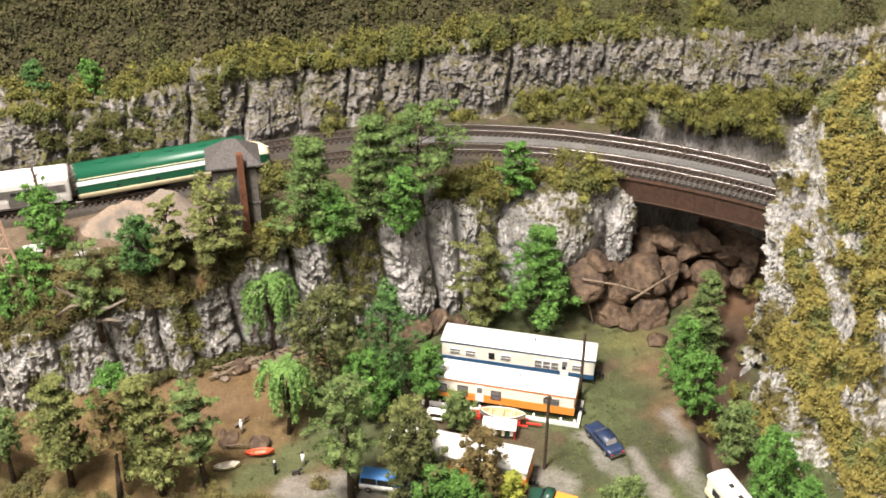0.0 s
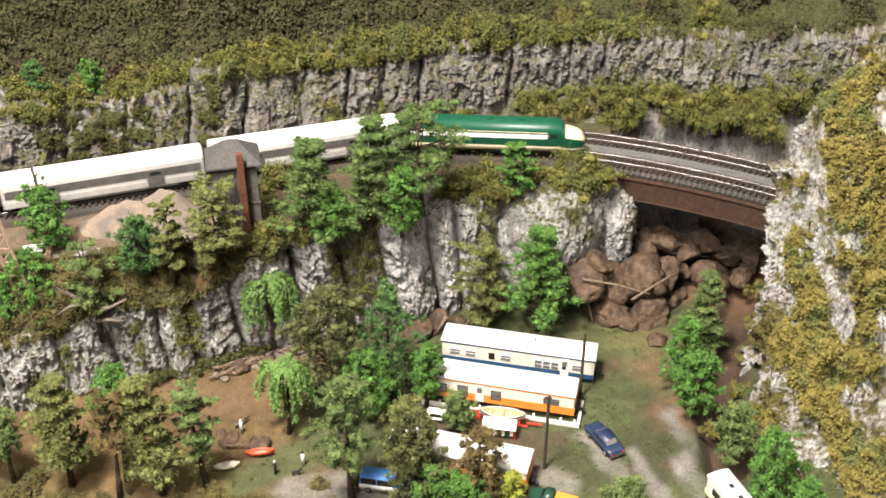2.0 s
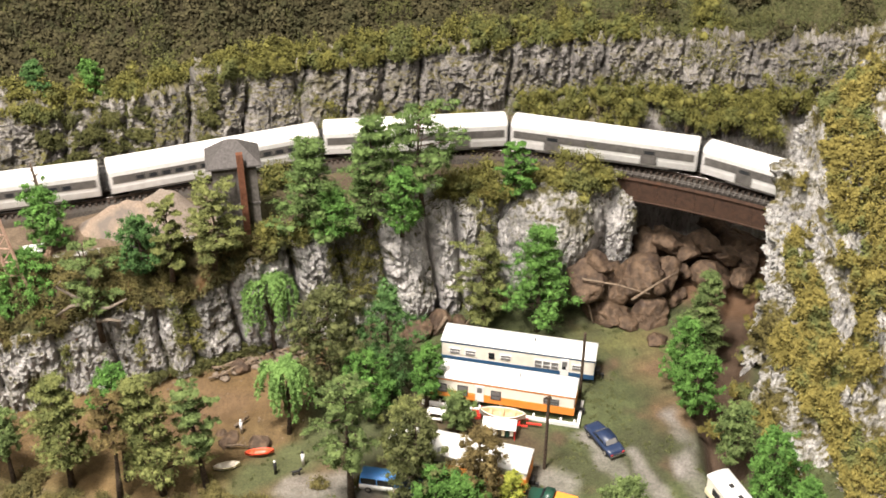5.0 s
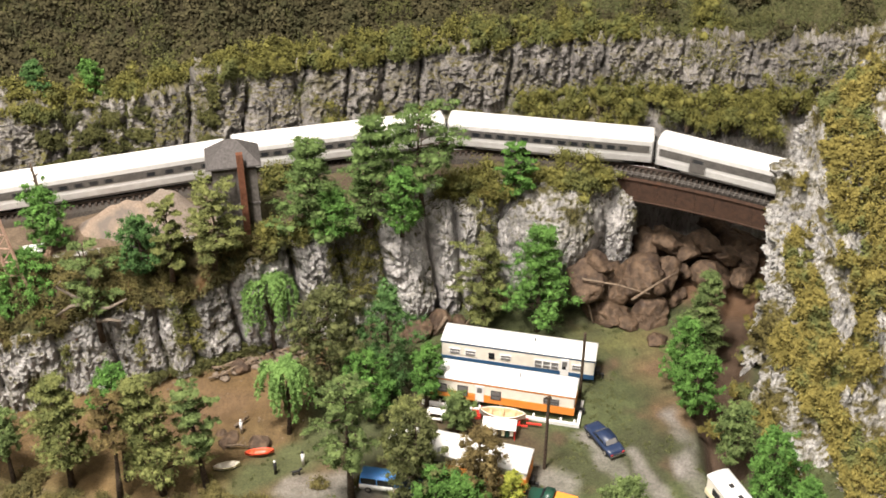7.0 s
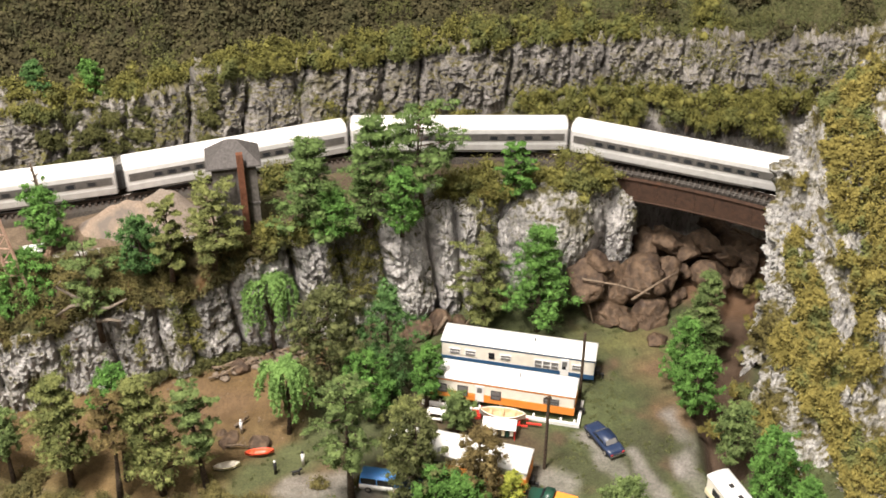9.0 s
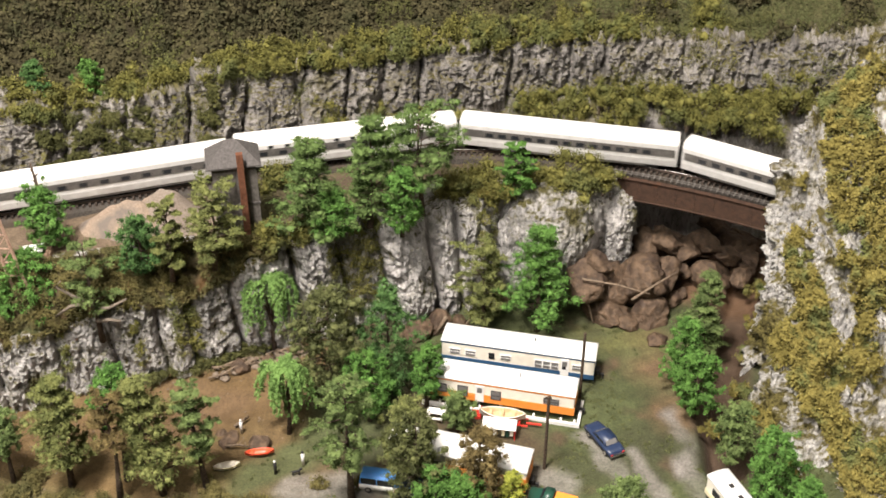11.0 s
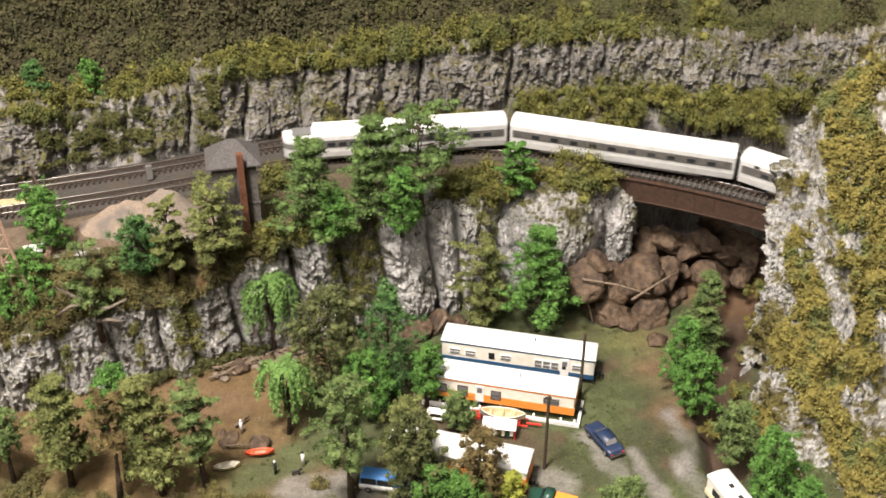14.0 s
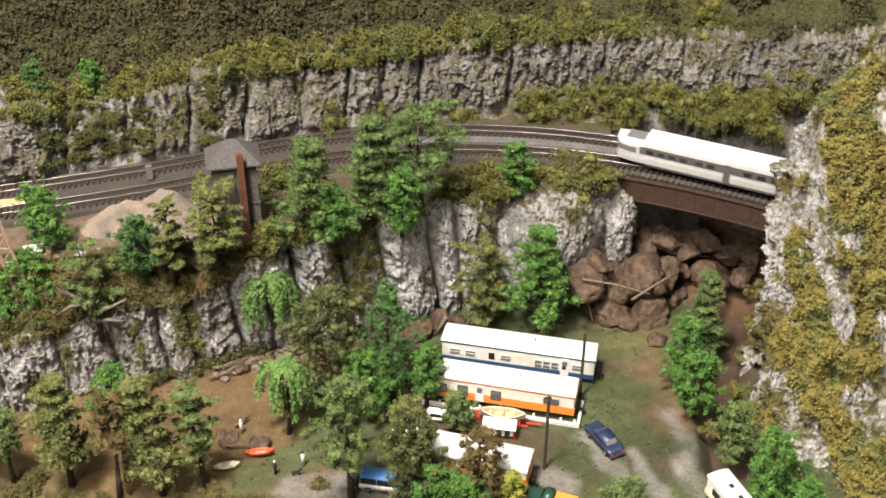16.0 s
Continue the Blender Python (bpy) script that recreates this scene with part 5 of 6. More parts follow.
    for dx in (-0.5, 0.5):
        if round_end and dx < 0:
            continue
        x = dx * L
        boxed("diaphragm", (min(x, x + math.copysign(0.0048, dx)), max(x, x + math.copysign(0.0048, dx)), -0.008, 0.008, 0.010, 0.0365), BLACK, t, "black end diaphragm", 0.0005)
    boxed("underframe", (-0.46 * L, 0.46 * L, -0.012, 0.012, 0.0055, 0.0092), BLACK, t)
    for dx in (-0.17, 0.02, 0.15):
        boxed("equipment_box", (dx * L - 0.012, dx * L + 0.012, -0.0145, 0.0145, 0.0045, 0.0088), BLACK, t, "", 0.0006)
    for dx in (-0.2, 0.0, 0.2):
        boxed("roof_vent", (dx * L - 0.003, dx * L + 0.003, -0.0025, 0.0025, h - 0.0004, h + 0.0009), ROOFW, t, "", 0.0004)
    truck(t, -0.36 * L)
    truck(t, 0.36 * L)
    return t


def locomotive(length):
    w, h, sill = 0.0350, 0.0482, 0.0095
    t = thing("diesel_locomotive", Matrix(), "green streamlined diesel locomotive with white and cream stripes", "locomotive")
    L = length - 0.006
    # bands of the side, from the sill up: cream, dark green, white, dark green, roof
    half = [(0.5 * w, sill), (0.5 * w, 0.0162), (0.5 * w, 0.0272), (0.5 * w, 0.0338), (0.5 * w - 0.0004, 0.0367)]
    for k in range(1, 8):
        a = 0.5 * math.pi * k / 7
        half.append(((0.5 * w - 0.0004) * math.cos(a) ** 0.75 if k < 7 else 0.0, 0.0367 + (h - 0.0367) * math.sin(a)))
    slots = [CREAM, LOCO_DARK, WHITE, LOCO_GREEN]
    pick = [0, 1, 2, 1] + [3] * 7
    # stations: x, width factor, roof drop
    st = [(-0.5 * L, 1.0, 0.0), (0.5 * L - 0.050, 1.0, 0.0), (0.5 * L - 0.0335, 1.0, 0.0005), (0.5 * L - 0.026, 0.99, 0.0105), (0.5 * L - 0.018, 0.95, 0.0125), (0.5 * L - 0.010, 0.86, 0.0145), (0.5 * L - 0.004, 0.68, 0.018), (0.5 * L, 0.40, 0.023)]
    secs = []
    for x, k, drop in st:
        top = h - drop
        ring = []
        for u, v in half:
            vv = sill + (v - sill) * (top - sill) / (h - sill) if drop > 0.001 else v
            ring.append((u * k, vv))
        secs.append([Vector((x, -u, v)) for u, v in ring] + [Vector((x, u, v)) for u, v in ring[-2::-1]])
    bm = bmesh.new()
    rows = loft(bm, secs)
    for j, row in enumerate(rows[:-1]):
        for i, q in enumerate(row):
            k = i if i < 11 else (21 - i if i < 22 else 0)
            q.material_index = pick[max(0, min(k, 10))]
            if j >= 3 and k >= 4:
                q.material_index = 0
            if j in (1,) and k == 2:
                q.material_index = 1
            if j >= 2 and k in (2, 3):
                q.material_index = 1
    part("body", bm, slots, t, "green body with white and cream bands and a cream nose", True)
    for sgn in (-1, 1):
        y = sgn * 0.5 * w
        py = sorted((y - sgn * 0.0006, y + sgn * 0.0004))
        boxed("cab_window", (0.5 * L - 0.047, 0.5 * L - 0.038, *py, 0.0292, 0.0345), DARKPANE, t)
        boxed("trim_line", (-0.49 * L, 0.5 * L - 0.05, *sorted((y - sgn * 0.0006, y + sgn * 0.0003)), 0.0360, 0.0367), CREAM, t, "thin cream line")
        for dx in (-0.3, -0.1, 0.12):
            boxed("porthole", (dx * L - 0.002, dx * L + 0.002, *py, 0.0180, 0.0215), DARKPANE, t)
        boxed("grab_rail", (-0.35 * L, -0.05 * L, *sorted((sgn * 0.0135, sgn * 0.0150)), 0.0395, 0.0403), LOCO_GREEN, t)
        wx = 0.5 * L - 0.0296
        boxed("windshield", (wx, wx + 0.0012, *sorted((sgn * 0.002, sgn * 0.0125)), 0.0375, 0.0425), DARKPANE, t)
    for k in range(4):
        x = -0.36 * L + k * 0.042
        bm = bmesh.new()
        tube(bm, [(x, 0, h - 0.0012), (x, 0, h + 0.0012)], [0.0062, 0.0058], 16)
        part("roof_fan", bm, LOCO_GREEN, t)
    bm = bmesh.new()
    tube(bm, [(0.5 * L - 0.003, 0, 0.0285), (0.5 * L + 0.0006, 0, 0.0285)], [0.0032, 0.0028], 14)
    part("headlight", bm, CHROME, t, "round headlight")
    boxed("underframe", (-0.47 * L, 0.44 * L, -0.013, 0.013, 0.0055, 0.0098), BLACK, t)
    boxed("fuel_tank", (-0.05 * L, 0.10 * L, -0.0145, 0.0145, 0.0030, 0.0090), BLACK, t, "", 0.001)
    boxed("pilot", (0.5 * L - 0.010, 0.5 * L - 0.001, -0.0125, 0.0125, 0.0025, 0.0098), LOCO_DARK, t, "", 0.001)
    truck(t, -0.33 * L)
    truck(t, 0.31 * L)
    return t


BAGGAGE_L = "silver baggage car with white roof and grey sliding doors"
COACH_L = "silver fluted passenger coach with white roof and grey window band"
TRAIN = [(locomotive(0.253), 0.253)]
for span, kind, label in ((0.264, "baggage", BAGGAGE_L), (0.260, "baggage", BAGGAGE_L), (0.258, "baggage", BAGGAGE_L), (0.285, "coach", COACH_L), (0.295, "coach", COACH_L),
                          (0.302, "diner", "silver dining car with white roof and spaced windows"), (0.303, "coach", COACH_L), (0.308, "sleeper", "silver sleeping car with a row of small upper windows"),
                          (0.310, "roomette", COACH_L), (0.312, "observation", "silver round-ended observation car at the train's tail")):
    TRAIN.append((coach(span, kind, label, kind == "observation"), span))

# ---- buildings and gear by the tracks ----


def sand_house():
    x, y, z = -0.2524, 1.1838, 0.163
    t = thing("sand_house", pose(x, y, z, 0, 0, 12), "grey wooden lineside tower with hipped shingle roof and rusty pipe", "railway building")
    W, D, H = 0.053, 0.042, 0.102
    boxed("wall", (-0.5 * W, 0.5 * W, -0.5 * D, 0.5 * D, -0.01, H), GREYWOOD, t, "", 0.0006)
    boxed("belt_board", (-0.5 * W - 0.0012, 0.5 * W + 0.0012, -0.5 * D - 0.0012, 0.5 * D + 0.0012, 0.046, 0.0485), SLATE, t)
    for k in range(7):
        u = -0.5 * W + (k + 0.5) * W / 7
        boxed("batten", (u - 0.0005, u + 0.0005, -0.5 * D - 0.0008, -0.5 * D + 0.0005, -0.01, H), GREYWOOD, t)
    bm = bmesh.new()
    e = 0.006
    lo = [bm.verts.new(p) for p in ((-0.5 * W - e, -0.5 * D - e, H), (0.5 * W + e, -0.5 * D - e, H), (0.5 * W + e, 0.5 * D + e, H), (-0.5 * W - e, 0.5 * D + e, H))]
    lo2 = [bm.verts.new(v.co - Vector((0, 0, 0.002))) for v in lo]
    hi = [bm.verts.new(p) for p in ((-0.006, 0, H + 0.024), (0.006, 0, H + 0.024))]
    bm.faces.new((lo[0], lo[1], hi[1], hi[0]))
    bm.faces.new((lo[1], lo[2], hi[1]))
    bm.faces.new((lo[2], lo[3], hi[0], hi[1]))
    bm.faces.new((lo[3], lo[0], hi[0]))
    for k in range(4):
        bm.faces.new((lo2[k], lo2[(k + 1) % 4], lo[(k + 1) % 4], lo[k]))
    bm.faces.new(lo2[::-1])
    part("roof", bm, SLATE, t, "dark grey hipped shingle roof")
    boxed("pipe", (0.004, 0.012, -0.5 * D - 0.013, -0.5 * D - 0.006, 0.002, H + 0.020), RUSTPIPE, t, "rust-brown square pipe", 0.0008)


sand_house()


def pile(name, cx, cy, cz, rx, ry, h, label, mat):
    n, k = 44, 16
    V, F = [], []
    for j in range(k + 1):
        q = j / k
        for i in range(n):
            a = 2 * math.pi * i / n
            p = Vector((math.cos(a) * rx * q, math.sin(a) * ry * q, 0))
            d = noise.noise(Vector((p.x * 70, p.y * 70, 1.7 + cx))) * 0.005
            V.append((cx + p.x, cy + p.y, cz - 0.004 + (h + d) * (0.55 * (1 - q ** 1.3) + 0.45 * (0.5 + 0.5 * math.cos(math.pi * q)))))
    for j in range(k):
        for i in range(n):
            F.append((j * n + i, (j + 1) * n + i, (j + 1) * n + (i + 1) % n, j * n + (i + 1) % n))
    ob = mesh_part(name, V, F, mat, smooth=True)
    return tagged(ob, label, "sand mound")


def yard():
    x, y, z = -0.386, 1.186, 0.165
    pile("sand_mound", x, y, z, 0.076, 0.040, 0.041, "tan heap of sand beside the track", SAND)
    x, y, z = -0.345, 1.196, 0.165
    pile("sand_mound", x, y, z, 0.066, 0.042, 0.051, "grey-tan heap of sand beside the track", SAND_GREY)
    x, y, z = -0.5458, 1.2311, 0.166
    boxes = thing("plank_platform", pose(x, y, z, 0, 0, 10), "tan timber planks laid beside the track", "timber platform")
    for k in range(4):
        boxed("plank", (-0.05, 0.045, -0.010 + k * 0.0052, -0.0055 + k * 0.0052, 0, 0.006), TANWOOD, boxes, "", 0.0005)
    # a leaning lattice loader of brown timber
    x, y, z = -0.4947, 1.072, 0.16
    t = thing("timber_loader", pose(x, y, z, 0, 0, 0), "brown wooden lattice loading tower", "loading tower")
    bm = bmesh.new()
    tops = (-0.022, 0.012, 0.105)
    for off in (-0.008, 0.008):
        b = bmesh.new()
        tube(b, [(off, 0, -0.01), (tops[0] + off, tops[1], tops[2])], [0.0024, 0.0020], 6)
        part("leg", b, LOADERWOOD, t)
    for k in range(6):
        f = (k + 0.5) / 6
        b = bmesh.new()
        tube(b, [(-0.008 + tops[0] * f, tops[1] * f, tops[2] * f), (0.008 + tops[0] * f, tops[1] * f, tops[2] * f)], [0.0011, 0.0011], 5)
        part("rung", b, LOADERWOOD, t)
    for k in range(5):
        f, g = (k + 0.5) / 6, (k + 1.5) / 6
        b = bmesh.new()
        tube(b, [(-0.008 + tops[0] * f, tops[1] * f, tops[2] * f), (0.008 + tops[0] * g, tops[1] * g, tops[2] * g)], [0.0009, 0.0009], 5)
        part("brace", b, LOADERWOOD, t)
    # small shed with a white roof
    x, y, z = -0.483, 1.1138, 0.155
    t = thing("small_shed", pose(x, y, z, 0, 0, 8), "small brown yard shed with white metal roof", "shed")
    boxed("wall", (-0.015, 0.016, -0.010, 0.010, -0.01, 0.020), BROWNWOOD, t)
    b = bmesh.new()
    box(b, -0.013, 0.013, -0.009, 0.009, 0.024, 0.0252, m=pose(-0.002, 0, 0.0, 0, -6, 0))
    part("roof", b, WHITE, t, "white metal roof")
    for px in (-0.014, 0.014):
        boxed("post", (px - 0.001, px + 0.001, -0.0105, -0.0085, 0.0, 0.027), BROWNWOOD, t)
    # dead signal stump by the near track
    x, y, z = -0.5032, 1.2041, 0.166
    t = thing("dead_tree", pose(x, y, z), "dark bare dead model tree beside the track", "tree")
    bm = bmesh.new()
    tube(bm, [(0, 0, -0.004), (0.001, 0, 0.04), (-0.002, 0.001, 0.078)], [0.0028, 0.0022, 0.0012], 7)
    for zz, dx in ((0.045, 0.008), (0.052, -0.007), (0.060, 0.007), (0.066, -0.005)):
        tube(bm, [(0, 0, zz), (dx, -0.001, zz + 0.005)], [0.0010, 0.0004], 5)
    part("trunk", bm, BARK, t, smooth=True)
    # lineside relay box between the tracks
    x, y, a = on_track(-0.145, 0.5 * SPACE)
    t = tagged(boxed("relay_box", (-0.004, 0.004, -0.003, 0.003, 0.172, 0.192), SLAB, None, bevel=0.0006, m=pose(x, y, 0, 0, 0, math.degrees(a))), "small grey relay box between the tracks", "relay box")


yard()

# ---- boulders, logs in the stream ----


def boulder(x, y, z, r, squash, seed, mat=BOULDER):
    bm = bmesh.new()
    bmesh.ops.create_icosphere(bm, subdivisions=4 if r > 0.015 else 3, radius=1.0)
    for v in bm.verts:
        p = v.co.normalized()
        d = 1 + 0.35 * noise.noise(p * 1.3 + Vector((seed, 0, 0))) + 0.16 * noise.noise(p * 3.1 + Vector((0, seed, 0))) + 0.05 * noise.noise(p * 9 + Vector((0, 0, seed)))
        for j in range(10):
            q = Vector((math.sin(seed * 3 + j * 2.1), math.cos(seed * 5 + j * 1.7), math.sin(seed + j * 4.3))).normalized()
            c = p.dot(q)
            if c > 0.05:
                d = min(d, (0.60 + 0.06 * (j % 4)) / c)
        d += 0.07 * noise.noise(p * 4.3 + Vector((seed, seed, 0))) + 0.05 * abs(noise.noise(p * 10 + Vector((0, seed, 3)))) + 0.02 * noise.noise(p * 24)
        v.co = Vector((p.x * r * d * 1.15, p.y * r * d, p.z * r * d * squash))
    ob = part("boulder" if mat is BOULDER else "stone", bm, mat, smooth=True)
    ob.matrix_world = pose(x, y, z + r * squash * 0.45, 0, 0, seed * 57)
    tagged(ob, "rounded brown boulder of the rock slide" if mat is BOULDER else "small pale stone on the creek bank", "boulder" if mat is BOULDER else "stone", "boulders of the rock slide" if mat is BOULDER else "creek bank stones")


def stream_rocks():
    k = 1.0
    for x, y, z, h, w in ((0.2168, 1.2471, 0.02, 0.0698, 0.0694), (0.2649, 1.2398, 0.03, 0.0736, 0.0727), (0.3025, 1.2596, 0.03, 0.0604, 0.0464), (0.2469, 1.2879, 0.0, 0.0481, 0.0556), (0.2224, 1.2162, 0.0, 0.0472, 0.0573), (0.2797, 1.2162, 0.0, 0.0518, 0.0497), (0.244, 1.2062, 0.0, 0.0266, 0.0418),
                          (0.3089, 1.2546, 0.0, 0.0335, 0.039), (0.3672, 1.3506, 0.02, 0.034, 0.0489), (0.3766, 1.3016, 0.0, 0.053, 0.06), (0.428, 1.3803, 0.01, 0.0393, 0.0664), (0.4282, 1.3366, 0.0, 0.0391, 0.0488), (0.4668, 1.3803, 0.0, 0.0396, 0.0499), (-0.0367, 1.1792, 0.0, 0.0375, 0.0374), (-0.0068, 1.1975, 0.0, 0.033, 0.034),
                          (0.0234, 1.1914, 0.0, 0.033, 0.0302), (-0.0969, 1.1853, 0.0, 0.0236, 0.0301), (0.1957, 1.2669, 0.02, 0.0472, 0.039), (0.2837, 1.1663, -0.004, 0.0236, 0.0372), (0.4078, 1.4107, 0.02, 0.0297, 0.0504), (0.3273, 1.3802, 0.02, 0.0294, 0.0413), (-0.2549, 1.1097, 0.0, 0.0231, 0.0252), (-0.2239, 1.1209, 0.0, 0.0232, 0.0217), (-0.253, 0.9801, -0.004, 0.0225, 0.0267), (-0.2183, 0.9706, -0.004, 0.0225, 0.0299), (-0.2645, 0.9897, -0.004, 0.0181, 0.0168)):
        boulder(x, y, z - 0.006, 0.52 * w, min(1.2, max(0.5, h / w)), k)
        k += 1.37
    g = random.Random(11)
    for x, y, z, r in ((0.185, 1.222, 0.045, 0.029), (0.205, 1.232, 0.066, 0.022), (0.285, 1.335, 0.03, 0.022), (0.314, 1.335, 0.035, 0.024), (0.345, 1.325, 0.025, 0.021), (0.372, 1.335, 0.03, 0.024), (0.40, 1.325, 0.02, 0.020), (0.33, 1.30, 0.008, 0.017), (0.30, 1.30, 0.012, 0.016), (0.36, 1.29, 0.0, 0.014), (0.27, 1.31, 0.02, 0.018), (0.42, 1.30, 0.0, 0.016), (0.385, 1.275, -0.004, 0.011), (0.33, 1.265, -0.002, 0.010)):
        boulder(x, y, z, r, g.uniform(0.75, 1.05), k)
        k += 1.37
    for (a, b, r) in (((0.1816, 1.2021, 0.072), (0.2669, 1.1766, 0.066), 0.0016), ((0.243, 1.1698, 0.062), (0.3061, 1.2089, 0.078), 0.0019), ((0.3334, 1.2967, 0.02), (0.297, 1.2669, 0.02), 0.002), ((0.1855, 1.2269, 0.03), (0.2016, 1.2012, 0.0), 0.0022),
                      ((0.3667, 1.3464, 0.05), (0.4031, 1.3078, 0.02), 0.0019), ((0.4266, 1.3875, 0.03), (0.4536, 1.3654, 0.01), 0.0025), ((0.0045, 1.19, 0.02), (-0.009, 1.1792, 0.0), 0.003), ((0.027, 1.1853, 0.0), (0.0418, 1.1954, 0.03), 0.002),
                      ((-0.2351, 1.0994, 0.004), (-0.1883, 1.1307, 0.006), 0.002), ((-0.2484, 0.9979, 0.002), (-0.2334, 1.0124, 0.004), 0.002), ((-0.2288, 1.1331, 0.004), (-0.2032, 1.1006, 0.003), 0.0016), ((-0.2531, 0.9644, 0.002), (-0.2268, 0.9644, 0.002), 0.0016)):
        bm = bmesh.new()
        p, q = Vector(a), Vector(b)
        m = p.lerp(q, 0.5) + Vector((0.002, 0, 0.0025))
        tube(bm, [p, m, q], [r, r * 0.85, r * 0.5], 8)
        tube(bm, [m, m + Vector((0.006, 0.004, 0.006))], [r * 0.4, r * 0.15], 5)
        tagged(part("log", bm, DEADWOOD, smooth=True), "bare weathered driftwood log among the boulders", "log", "driftwood logs")


stream_rocks()


def drift_pile():
    g = random.Random(5)
    ends = [(-0.2855, 1.0986), (-0.2417, 1.1186), (-0.1862, 1.1415)]
    for k in range(46):
        f = g.random() * 2
        i = int(f)
        a, b = ends[i], ends[i + 1]
        x = a[0] + (b[0] - a[0]) * (f - i) + g.uniform(-0.01, 0.01)
        y = a[1] + (b[1] - a[1]) * (f - i) + g.uniform(-0.012, 0.012)
        if k % 3:
            boulder(x, y, -0.004, g.uniform(0.004, 0.009), 0.7, 40 + k * 1.3, STONE)
            continue
        L, h, ang = g.uniform(0.018, 0.042), g.uniform(0.001, 0.006), g.uniform(-0.6, 0.9)
        d = Vector((math.cos(ang), math.sin(ang), g.uniform(-0.1, 0.1))) * L * 0.5
        p = Vector((x, y, h))
        bm = bmesh.new()
        tube(bm, [p - d, p + Vector((0, 0, 0.0012)), p + d], [0.0014, 0.0011, 0.0005], 7)
        tagged(part("log", bm, DEADWOOD, smooth=True), "bare weathered driftwood log on the creek bank", "log", "driftwood logs")


drift_pile()

# ---- the camp: mobile homes, vehicles, boats ----


def wheel(parent, x, y, r, w, name="wheel"):
    bm = bmesh.new()
    tube(bm, [(x, y - 0.5 * w, r), (x, y + 0.5 * w, r)], [r, r], 16)
    wh = part(name, bm, TYRE, parent)
    bm = bmesh.new()
    tube(bm, [(x, y - 0.5 * w - 0.0002, r), (x, y + 0.5 * w + 0.0002, r)], [0.55 * r, 0.55 * r], 12)
    part("rim", bm, CHROME, wh)


def mobile_home(m, L, W, H, stripe, line, label, windows, door_x, skirt=False, band=0.0075):
    """The near long side is -y."""
    t = thing("mobile_home", m, label, "mobile home")
    z0 = 0.007
    boxed("wall", (-0.5 * L, 0.5 * L, -0.5 * W, 0.5 * W, z0, H), IVORY, t, "", 0.0012)
    boxed("lower_stripe", (-0.5 * L - 0.0005, 0.5 * L + 0.0005, -0.5 * W - 0.0005, 0.5 * W + 0.0005, z0 + 0.0004, z0 + band), stripe, t)
    boxed("eave_line", (-0.5 * L - 0.0006, 0.5 * L + 0.0006, -0.5 * W - 0.0006, 0.5 * W + 0.0006, H - 0.0028, H - 0.0012), line, t)
    bm = bmesh.new()
    secs = []
    for x, k in ((-0.5 * L - 0.001, 0.6), (-0.5 * L + 0.003, 1.0), (0.5 * L - 0.004, 1.0), (0.5 * L + 0.001, 0.55)):
        ring = [Vector((x, -0.5 * W - 0.0008, H - 0.001))]
        for q in np.linspace(-1, 1, 11):
            ring.append(Vector((x, q * (0.5 * W + 0.0008), H + 0.0004 + k * 0.0034 * (1 - abs(q) ** 2.4))))
        ring.append(Vector((x, 0.5 * W + 0.0008, H - 0.001)))
        secs.append(ring[::-1])
    loft(bm, secs)
    part("roof", bm, WHITE, t, "white bowed metal roof", True)
    for sgn in (-1, 1):
        y = sgn * 0.5 * W
        for wx, ww, wz0, wz1, fr, pane in windows:
            f = boxed("window", (wx - 0.5 * ww - 0.0009, wx + 0.5 * ww + 0.0009, *sorted((y - sgn * 0.0005, y + sgn * 0.0010)), wz0 - 0.0009, wz1 + 0.0009), fr, t)
            boxed("pane", (wx - 0.5 * ww, wx + 0.5 * ww, *sorted((y, y + sgn * 0.0013)), wz0, wz1), pane, f)
            boxed("bar", (wx - 0.5 * ww, wx + 0.5 * ww, *sorted((y, y + sgn * 0.0016)), 0.5 * (wz0 + wz1) - 0.0003, 0.5 * (wz0 + wz1) + 0.0003), fr, f)
        if sgn < 0:
            d = boxed("door", (door_x - 0.0052, door_x + 0.0052, *sorted((y - sgn * 0.0005, y + sgn * 0.0011)), z0 + 0.001, H - 0.004), WHITE, t, "white entrance door", 0.0003)
            boxed("pane", (door_x - 0.003, door_x + 0.003, *sorted((y, y + sgn * 0.0015)), H - 0.0145, H - 0.007), GREYPANE, d)
    bm = bmesh.new()
    tube(bm, [(0.02, 0.0, H), (0.02, 0.0, H + 0.010)], [0.0008, 0.0006], 6)
    part("vent_pipe", bm, BLACK, t)
    for x in (-0.03, 0.0):
        for y in (-0.5 * W + 0.003, 0.5 * W - 0.003):
            wheel(t, x, y, 0.0042, 0.002)
    boxed("chassis", (-0.48 * L, 0.48 * L, -0.012, 0.012, 0.0025, z0), BLACK, t)
    boxed("tow_bar", (0.5 * L, 0.5 * L + 0.012, -0.0016, 0.0016, 0.0035, 0.0055), BLACK, t, "black tow bar")
    boxed("gas_box", (0.5 * L + 0.0012, 0.5 * L + 0.0062, -0.005, 0.005, 0.0055, 0.0125), BLACK, t, "dark gas bottle box", 0.0008)
    boxed("coupler_stand", (0.5 * L + 0.0095, 0.5 * L + 0.0115, -0.001, 0.001, -0.003, 0.0040), BLACK, t)
    for x in (-0.42, 0.42):
        for y in (-0.012, 0.012):
            boxed("jack", (x * L - 0.0015, x * L + 0.0015, y - 0.0015, y + 0.0015, -0.003, z0), BLACK, t)
    return t


